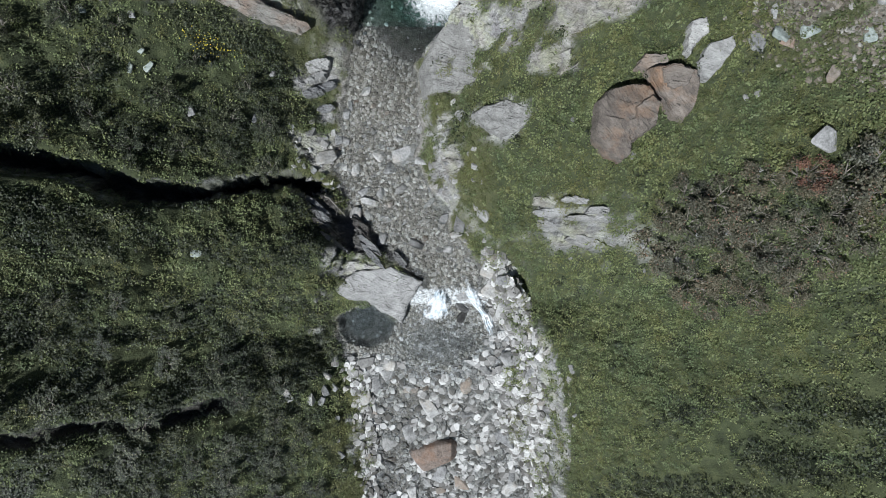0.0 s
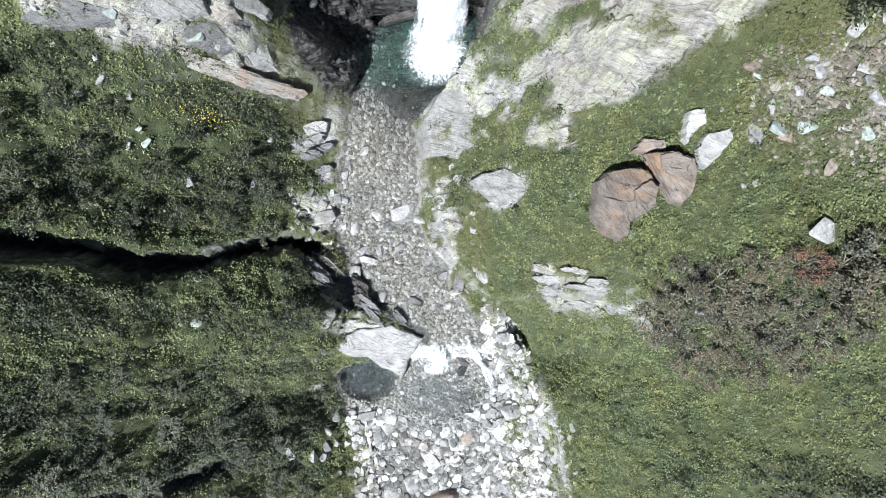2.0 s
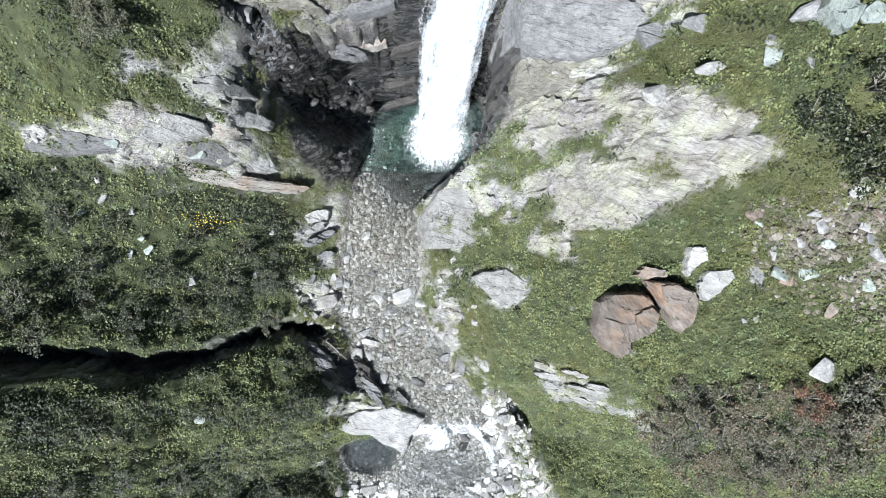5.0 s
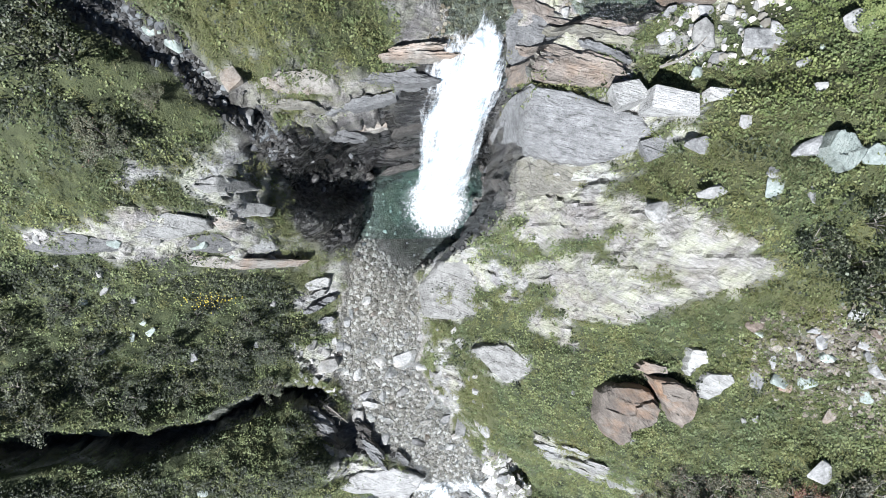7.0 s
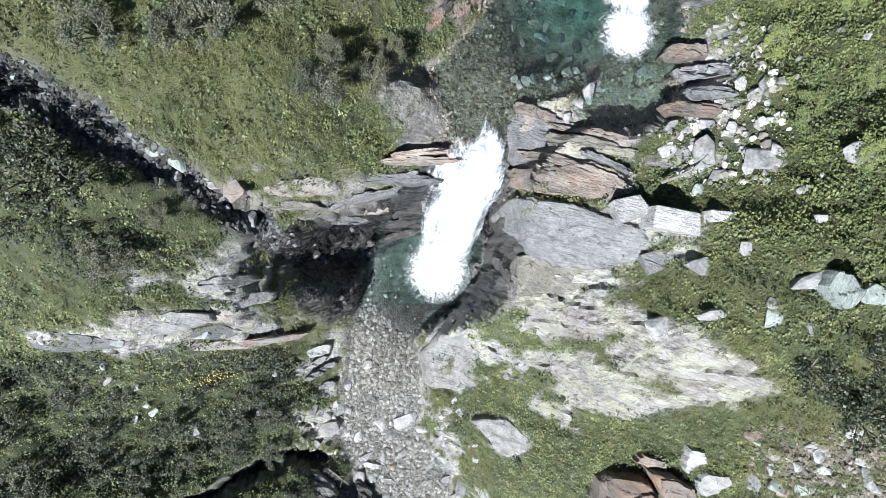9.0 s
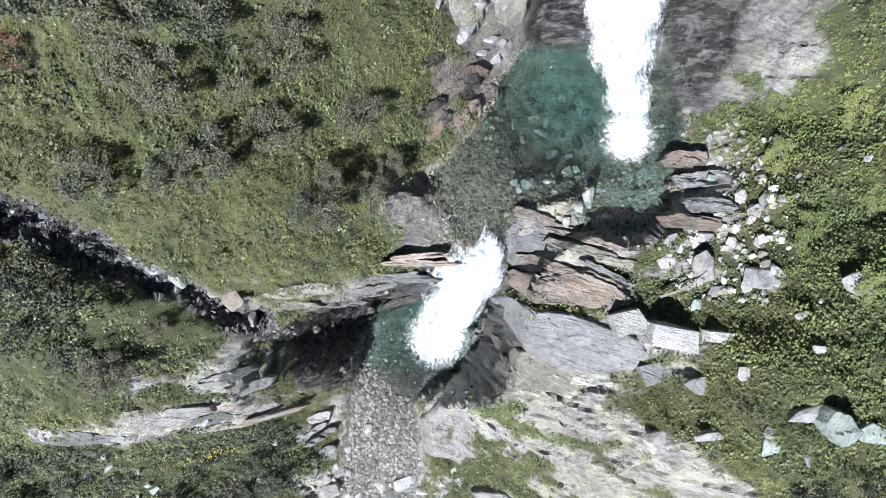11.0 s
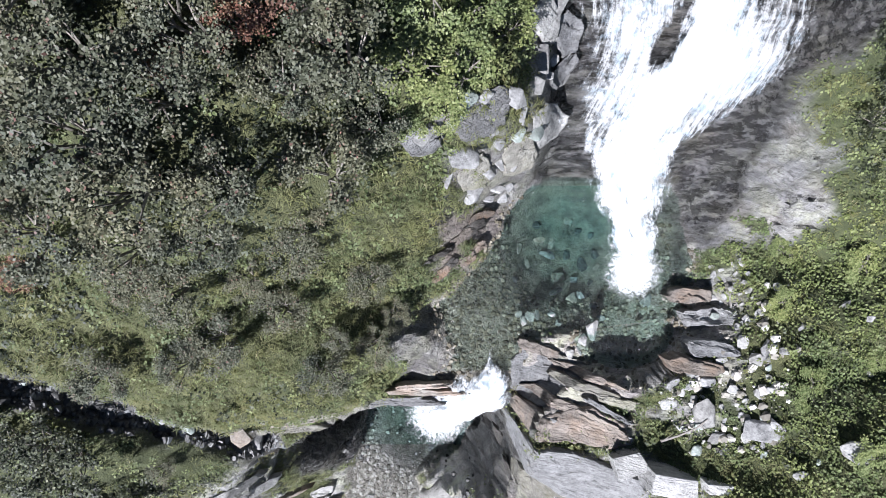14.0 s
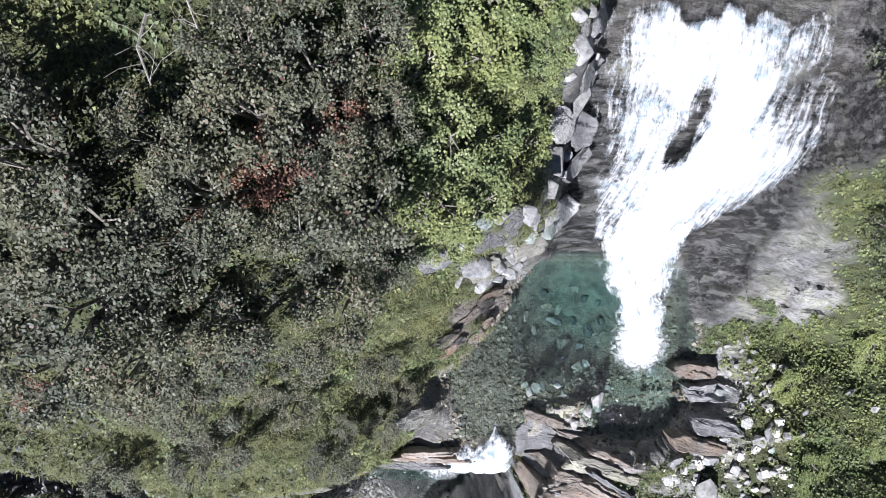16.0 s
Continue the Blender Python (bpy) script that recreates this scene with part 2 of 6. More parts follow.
def white_water_material(name, cover, stretch):
    """Falling water: bright white, torn into strands that let the rock show between them."""
    n = Nodes(name)
    uv = n.tree.nodes.new("ShaderNodeUVMap").outputs[0]
    m = n.add("ShaderNodeMapping", Vector=uv, Scale=(stretch, 1.0, 1.0)).outputs[0]
    strand = n.noise(5.0, 8, 0.75, 0.2, m)
    shade = n.ramp(strand, (0.28, (0.62, 0.67, 0.7)), (0.42, (0.82, 0.85, 0.87)), (0.55, (0.9, 0.91, 0.92)))
    shade = n.mix(1.0, shade, n.ramp(n.noise(2.6, 6, 0.7), (0.4, (0.66, 0.76, 0.84)), (0.52, (1.0, 1.0, 1.0))), "MULTIPLY")
    body = n.add("ShaderNodeBsdfDiffuse", Color=shade, Normal=n.bump(strand, 0.45, 0.25))
    veil = n.add("ShaderNodeBsdfTranslucent", Color=shade)
    soft = n.add("ShaderNodeMixShader", Fac=0.3)
    n.tree.links.new(body.outputs[0], soft.inputs[1])
    n.tree.links.new(veil.outputs[0], soft.inputs[2])
    clear = n.tree.nodes.new("ShaderNodeBsdfTransparent")
    dense = n.maths("ADD", n.maths("MULTIPLY", n.maths("SUBTRACT", strand, 0.5), 2.0), n.attribute("froth"))
    spray = n.noise(6.0, 6, 0.75)
    dense = n.maths("ADD", dense, n.maths("MULTIPLY", n.maths("SUBTRACT", spray, 0.5), 1.3))
    mixed = n.add("ShaderNodeMixShader", Fac=n.ramp(dense, (cover, 0.0), (cover + 0.75, 0.98)))
    n.tree.links.new(clear.outputs[0], mixed.inputs[1])
    n.tree.links.new(soft.outputs[0], mixed.inputs[2])
    n.tree.links.new(mixed.outputs[0], n.tree.nodes["Material Output"].inputs["Surface"])
    return n.mat


GROUND = ground_material()
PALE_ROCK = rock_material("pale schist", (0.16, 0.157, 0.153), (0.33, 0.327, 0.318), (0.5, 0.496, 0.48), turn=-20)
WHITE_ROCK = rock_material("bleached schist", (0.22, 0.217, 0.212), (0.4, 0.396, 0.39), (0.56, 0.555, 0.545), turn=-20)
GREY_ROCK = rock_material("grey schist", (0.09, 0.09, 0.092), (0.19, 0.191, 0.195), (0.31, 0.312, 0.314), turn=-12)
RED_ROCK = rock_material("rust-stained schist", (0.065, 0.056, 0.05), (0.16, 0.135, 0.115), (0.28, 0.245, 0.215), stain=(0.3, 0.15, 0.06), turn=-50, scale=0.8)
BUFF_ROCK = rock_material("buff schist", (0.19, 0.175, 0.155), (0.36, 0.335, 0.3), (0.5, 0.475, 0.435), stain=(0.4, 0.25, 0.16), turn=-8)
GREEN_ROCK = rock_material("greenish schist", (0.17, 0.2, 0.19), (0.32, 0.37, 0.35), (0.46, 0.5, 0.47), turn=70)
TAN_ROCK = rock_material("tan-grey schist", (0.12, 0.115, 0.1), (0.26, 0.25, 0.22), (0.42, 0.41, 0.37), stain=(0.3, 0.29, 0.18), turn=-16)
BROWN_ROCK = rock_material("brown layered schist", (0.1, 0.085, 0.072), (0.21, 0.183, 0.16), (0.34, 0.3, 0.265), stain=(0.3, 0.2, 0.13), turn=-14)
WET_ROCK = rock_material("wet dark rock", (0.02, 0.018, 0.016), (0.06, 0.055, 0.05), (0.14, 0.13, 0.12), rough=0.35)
LOOSE = {
    "ash": rock_material("loose pale schist", (0.13, 0.127, 0.122), (0.29, 0.287, 0.28), (0.44, 0.436, 0.425), layered=False),
    "pale": rock_material("loose bleached schist", (0.17, 0.167, 0.162), (0.37, 0.366, 0.357), (0.56, 0.555, 0.542), stain=(0.42, 0.36, 0.28), layered=False),
    "grey": rock_material("loose grey schist", (0.1, 0.1, 0.102), (0.24, 0.24, 0.24), (0.4, 0.4, 0.395), layered=False),
    "red": rock_material("loose rusty schist", (0.08, 0.065, 0.055), (0.18, 0.14, 0.115), (0.29, 0.24, 0.205), stain=(0.33, 0.17, 0.09), layered=False),
    "green": rock_material("loose greenish schist", (0.13, 0.15, 0.14), (0.26, 0.295, 0.275), (0.4, 0.435, 0.41), layered=False),
    "wet": rock_material("loose wet rock", (0.02, 0.02, 0.02), (0.06, 0.058, 0.056), (0.13, 0.128, 0.125), rough=0.35, layered=False),
    "brown": rock_material("loose brown schist", (0.12, 0.105, 0.09), (0.25, 0.225, 0.195), (0.4, 0.365, 0.33), stain=(0.3, 0.2, 0.13), layered=False),
}
HERB = leaf_material("broad green leaves", (0.0, (0.055, 0.074, 0.03)), (0.35, (0.132, 0.166, 0.066)), (0.78, (0.258, 0.306, 0.135)), (1.0, (0.32, 0.35, 0.18)), through=0.28, by_plant=True)
GRASS = leaf_material("mountain grass", (0.0, (0.105, 0.124, 0.045)), (0.5, (0.165, 0.182, 0.073)), (0.85, (0.21, 0.215, 0.096)), (1.0, (0.27, 0.255, 0.145)), gloss=0.7, through=0.35, by_plant=True)
# dark scrub, with lens falloff over the left slope also put into its tones
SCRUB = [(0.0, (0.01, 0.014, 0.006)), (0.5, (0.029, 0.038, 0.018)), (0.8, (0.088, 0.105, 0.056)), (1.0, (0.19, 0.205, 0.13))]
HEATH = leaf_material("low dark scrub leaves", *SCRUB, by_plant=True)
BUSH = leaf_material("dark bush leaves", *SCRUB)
ALDER = leaf_material("alder leaves", (0.0, (0.07, 0.078, 0.047)), (0.4, (0.115, 0.124, 0.077)), (0.95, (0.18, 0.186, 0.126)), (1.0, (0.2, 0.11, 0.09)), gloss=0.55)
BARK = Nodes("grey bark")
BARK = BARK.done(BARK.ramp(BARK.noise(9.0, 5), (0.3, (0.09, 0.08, 0.065)), (0.7, (0.26, 0.24, 0.21))), 0.85)
# froth sets in early here, so its white flecks also paint sun glints
STREAM = water_material("shallow running water", (0.95, 0.96, 0.95), (0.6, 0.68, 0.73), 3.2, 0.7, (0.58, 0.82), 0.26)
POOL = water_material("deep green pool water", (0.82, 0.9, 0.86), (0.48, 0.76, 0.75), 2.0, 0.5)
FALL = white_water_material("falling water", 0.0, 5.0)
RIFFLE = white_water_material("broken white water", 0.4, 5.0)
RUN_WATER = white_water_material("thin broken water over stones", 1.08, 3.0)
RED_LEAF = leaf_material("reddening leaves", (0.0, (0.1, 0.05, 0.035)), (0.5, (0.2, 0.1, 0.07)), (1.0, (0.3, 0.2, 0.12)))
FLOWER = leaf_material("yellow flowers", (0.0, (0.5, 0.42, 0.03)), (1.0, (0.7, 0.6, 0.08)))
LUSH = leaf_material("lush yellow-green herbs", (0.0, (0.09, 0.115, 0.035)), (0.4, (0.17, 0.215, 0.075)), (0.85, (0.26, 0.31, 0.12)), (1.0, (0.33, 0.36, 0.17)), through=0.28, by_plant=True)
LIME = leaf_material("yellow-green leaves", (0.0, (0.08, 0.1, 0.03)), (0.4, (0.18, 0.225, 0.08)), (0.85, (0.27, 0.315, 0.125)), (1.0, (0.34, 0.36, 0.17)))
DUN = leaf_material("dull brownish leaves", (0.0, (0.05, 0.05, 0.03)), (0.5, (0.11, 0.11, 0.07)), (0.9, (0.2, 0.19, 0.14)), (1.0, (0.26, 0.15, 0.1)))
DEAD = Nodes("bleached dead wood")
DEAD = DEAD.done(DEAD.ramp(DEAD.noise(14.0, 5), (0.3, (0.15, 0.135, 0.115)), (0.7, (0.3, 0.28, 0.255))), 0.8)

# ---- the lie of the land: cross-sections of the ravine, from the lower stream to the upper fall ----
SECTIONS = []
OUT = np.array([0, 0.8, 2, 4, 7.5, 13])


def section(y, left, right, water, rise_left, rise_right):
    """A cut across the ravine: where the water's edges lie, its level, and how far each bank rises 0.8, 2, 4, 7.5 and 13 m from the edge."""
    SECTIONS.append((y, left, right, water, *rise_left, *rise_right))


section(-24, -4.6, 6.6, -11.6, (0.5, 0.8, 1.3, 2.2, 3.6), (1.2, 2.5, 4.7, 8.5, 14.4))
section(-17, -4.8, 6.4, -10.4, (0.5, 1.2, 2.2, 4.1, 7.5), (2.3, 3.5, 5.3, 8.5, 13.6))
section(-13, -5, 6.2, -9.4, (0.5, 1.3, 2.5, 4.9, 9.4), (3.2, 4.0, 5.4, 8.0, 12.9))
section(-10, -5.6, 5.6, -8.5, (0.2, 1.1, 2.5, 5.4, 10.6), (3.1, 3.8, 5.0, 7.2, 12.3))
section(-7.4, -6.7, 5, -8, (0.2, 1.2, 3.0, 6.5, 11.7), (2.7, 3.3, 4.5, 7.0, 12.0))
section(-5.6, -6.6, 4.5, -7.7, (1.5, 2.4, 3.9, 6.8, 12.0), (0.2, 1.5, 3.8, 7.3, 12.0))
section(-4.6, -6.3, 3.9, -6.4, (1.4, 2.1, 3.3, 5.6, 10.8), (-1.0, 0.3, 2.6, 6.5, 11.0))
section(-2.6, -5.6, 2.4, -5.9, (2.2, 2.8, 3.7, 5.2, 10.4), (-0.0, 1.0, 3.0, 7.7, 11.4))
section(-1.1, -5.3, 1, -5.55, (0.4, 1.3, 2.8, 4.9, 10.2), (1.5, 2.2, 4.0, 8.4, 11.5))
section(2, -6.2, -1, -5.1, (0.3, 0.9, 1.9, 4.7, 10.1), (1.2, 2.4, 4.5, 8.4, 11.5))
section(5, -5.8, -1.6, -4.6, (-0.1, 0.8, 2.3, 5.4, 9.5), (2.0, 2.3, 3.9, 8.3, 12.6))
section(7.5, -5.5, -1.5, -4.1, (0.3, 0.8, 3.7, 7.5, 9.2), (1.8, 1.8, 4.7, 10.9, 13.7))
section(10, -4.8, 1, -3.8, (1.7, 3.7, 7.7, 10.5, 9.9), (7.4, 8.9, 10.7, 14.1, 16.1))
section(12, -4.6, 1.9, -3.8, (0.2, 3.2, 10.1, 12.4, 11.3), (8.2, 10.1, 11.0, 14.7, 17.5))
section(13.6, -4.1, 1.9, -3.8, (3.8, 10.1, 11.5, 13.6, 13.0), (11.7, 11.6, 11.9, 13.7, 17.5))
section(14.4, -3, 1.9, 1.5, (2.3, 4.1, 5.6, 8.2, 8.6), (7.1, 6.8, 6.7, 7.8, 12.1))
section(15.3, -1.6, 2.2, 6, (-0.0, 0.7, 2.0, 3.6, 4.9), (3.1, 2.5, 2.0, 3.0, 7.4))
section(16.4, -0.8, 3.4, 7, (-0.5, 0.6, 2.6, 3.5, 4.8), (1.1, 1.1, 1.2, 2.4, 6.3))
section(18, -0.3, 7.2, 7.2, (0.8, 1.8, 3.5, 5.1, 5.9), (0.5, 1.0, 2.0, 3.1, 6.0))
section(19, -0.2, 8.3, 7.3, (0.0, 1.4, 3.6, 5.6, 6.6), (-0.3, 0.8, 2.3, 3.5, 5.9))
section(21, 1.2, 8.3, 7.3, (1.0, 1.8, 3.7, 6.9, 7.8), (0.0, 0.3, 1.3, 3.5, 5.9))
section(22.6, 2.2, 8, 7.4, (0.3, 2.4, 5.7, 9.1, 8.8), (0.4, 1.1, 1.9, 3.6, 5.8))
section(25, 3.2, 8.7, 9, (2.3, 4.2, 6.1, 8.2, 8.9), (0.4, 1.5, 2.5, 3.1, 4.1))
section(27.3, 3.2, 9.5, 10.8, (1.0, 2.7, 4.7, 6.4, 8.1), (2.8, 2.4, 2.1, 2.0, 2.3))
section(29, 3.1, 9.7, 12.2, (2.6, 3.1, 3.9, 5.3, 7.3), (1.9, 1.7, 1.4, 1.1, 1.0))
section(33, 3, 9.3, 13.6, (2.3, 2.8, 3.6, 4.9, 7.4), (1.4, 1.4, 1.2, 0.7, -0.1))
section(42, 3, 9.5, 16.5, (0.8, 1.4, 2.6, 4.6, 7.9), (1.0, 0.8, 0.4, -0.4, -2.0))
CUTS = np.array(SECTIONS)


def glide(xs, ys, x):
    """Monotone cubic through (xs, ys)."""
    h, d = np.diff(xs), np.diff(ys) / np.diff(xs)
    m = np.zeros(len(xs))
    same = d[:-1] * d[1:] > 0
    m[1:-1][same] = 2 * d[:-1][same] * d[1:][same] / (d[:-1][same] + d[1:][same])
    m[0], m[-1] = d[0], d[-1]
    x = np.clip(x, xs[0], xs[-1])
    i = np.clip(np.searchsorted(xs, x) - 1, 0, len(xs) - 2)
    t = (x - xs[i]) / h[i]
    return (2 * t**3 - 3 * t**2 + 1) * ys[i] + (t**3 - 2 * t**2 + t) * h[i] * m[i] + (3 * t**2 - 2 * t**3) * ys[i + 1] + (t**3 - t**2) * h[i] * m[i + 1]


def hashed(i, j, seed):
    n = (i * 374761393 + j * 668265263 + seed * 1442695041) & 0xFFFFFFFF
    n = ((n ^ (n >> 13)) * 1274126177) & 0xFFFFFFFF
    return ((n ^ (n >> 16)) & 0xFFFF) / 65535.0


def value_noise(x, y, seed=0):
    i, j = np.floor(x).astype(np.int64), np.floor(y).astype(np.int64)
    u, v = x - i, y - j
    u, v = u * u * u * (u * (u * 6 - 15) + 10), v * v * v * (v * (v * 6 - 15) + 10)
    a, b, c, d = hashed(i, j, seed), hashed(i + 1, j, seed), hashed(i, j + 1, seed), hashed(i + 1, j + 1, seed)
    return (a + (b - a) * u + (c - a) * v + (a - b - c + d) * u * v) * 2 - 1


def fbm(x, y, seed=0, octaves=4):
    s, a = 0.0, 0.5
    for k in range(octaves):
        s, a = s + a * value_noise(x * 2**k + 17.3 * k, y * 2**k - 9.1 * k, seed + k), a / 2
    return s


def smooth(a, b, x):
    t = np.clip((x - a) / (b - a), 0, 1)
    return t * t * (3 - 2 * t)


def line_distance(x, y, pts):
    """Distance to a broken line, and how far along it (0 to 1)."""
    best, along = np.full(np.shape(x), 1e9), np.zeros(np.shape(x))
    n = len(pts) - 1
    for k, ((ax, ay), (bx, by)) in enumerate(zip(pts[:-1], pts[1:])):
        t = np.clip(((x - ax) * (bx - ax) + (y - ay) * (by - ay)) / ((bx - ax) ** 2 + (by - ay) ** 2), 0, 1)
        d = np.hypot(x - ax - t * (bx - ax), y - ay - t * (by - ay))
        along, best = np.where(d < best, (k + t) / n, along), np.minimum(d, best)
    return best, along


# the water itself: y, left and right edge
CHANNEL = np.array([
    (-24, -4.0, 6.0), (-17, -4.2, 5.4), (-13, -4.3, 3.6), (-10, -4.6, 3.4), (-8.4, -6.0, 3.6), (-7.4, -6.6, 3.6), (-6.4, -6.5, 3.2),
    (-5.8, -5.4, 2.8), (-5.2, -2.2, 2.6), (-4.6, -1.8, 2.4), (-2.6, -2.9, 1.4), (-1.1, -4.6, 0.3), (2, -6.2, -1.4), (5, -5.8, -1.7),
    (7.5, -5.5, -1.6), (10, -4.8, 1.0), (13.6, -4.1, 1.9), (15.3, -1.0, 2.0), (17.6, 0.0, 2.0), (18.2, -0.2, 4.6), (18.8, -0.3, 8.0),
    (21, 1.2, 8.1), (22.6, 2.2, 7.6), (25, 3.2, 8.7), (29, 3.1, 9.7), (33, 3.0, 9.3), (42, 3.0, 9.5)])


def edges(y):
    """Left and right edge of the water, and its level."""
    wob = 0.35 * value_noise(y * 0.9, y * 0 + 3.3, 5) + 0.18 * value_noise(y * 2.3, y * 0 + 8.1, 6)
    wob2 = 0.35 * value_noise(y * 0.8, y * 0 + 13.3, 7) + 0.18 * value_noise(y * 2.1, y * 0 + 18.1, 8)
    return glide(CHANNEL[:, 0], CHANNEL[:, 1], y) + wob, glide(CHANNEL[:, 0], CHANNEL[:, 2], y) + wob2, glide(CUTS[:, 0], CUTS[:, 3], y)


def broad(x, y):
    """The ground before rocks, gullies and roughness; and the distance out of the water (negative: in it)."""
    left, right, level = edges(y)
    bank_l, bank_r = glide(CUTS[:, 0], CUTS[:, 1], y) - x, x - glide(CUTS[:, 0], CUTS[:, 2], y)
    rises = [glide(CUTS[:, 0], CUTS[:, 4 + k], y) for k in range(10)]
    z = level.copy()
    for out, five in ((bank_l, rises[:5]), (bank_r, rises[5:])):
        o = np.clip(out, 0, None)
        nodes = [np.zeros_like(o), *five]
        r = np.zeros_like(o)
        for k in range(5):
            t = np.clip((o - OUT[k]) / (OUT[k + 1] - OUT[k]), 0, 1)
            r = r + t * (nodes[k + 1] - nodes[k])
        r = r + np.clip(o - 13, 0, None) * 0.45
        z = z + r
    out = np.maximum(left - x, x - right)
    return z + 0.2 * smooth(0, 0.6, out), out, level


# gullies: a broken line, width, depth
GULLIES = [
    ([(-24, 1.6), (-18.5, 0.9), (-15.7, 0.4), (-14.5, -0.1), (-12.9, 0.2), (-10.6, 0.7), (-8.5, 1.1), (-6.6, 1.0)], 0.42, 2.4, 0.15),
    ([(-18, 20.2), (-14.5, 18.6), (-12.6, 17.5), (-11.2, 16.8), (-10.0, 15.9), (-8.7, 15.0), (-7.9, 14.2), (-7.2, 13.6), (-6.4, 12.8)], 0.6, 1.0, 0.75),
    # a cut standing in for the shadow line along a ledge
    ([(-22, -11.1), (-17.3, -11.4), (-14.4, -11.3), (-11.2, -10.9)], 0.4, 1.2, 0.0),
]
# deep places: x, y, reach, depth
POOLS = [(-0.9, 11.0, 3.0, 1.1), (4.2, 21.2, 2.3, 1.6), (6.6, 20.0, 1.6, 0.35), (6.4, 18.4, 1.6, 0.4), (3.4, 20.0, 1.6, 0.12)]
# outline of the still pool beside the lower cascades
SIDE_POOL = [(-6.5, -5.1), (-5.1, -5.2), (-4.0, -5.8), (-3.0, -6.7), (-3.4, -7.7), (-4.5, -8.3), (-5.9, -8.0), (-6.6, -7.0)]
# bosses of rock: x, y, half widths, height
MOUNDS = [(-5.9, 10.7, 1.3, 1.1, 1.3), (4.2, 17.0, 1.6, 1.0, -0.3), (6.9, 16.6, 1.2, 0.5, 0.5), (3.4, -4.6, 1.0, 0.8, 0.3), (-4.3, -3.4, 1.5, 0.7, 0.3), (3.5, 15.3, 1.6, 0.9, -1.0)]
# lobes of the pools beside the main channel: x, y, half widths, level
LOBES = [(6.2, 18.3, 1.75, 1.6, 7.3)]
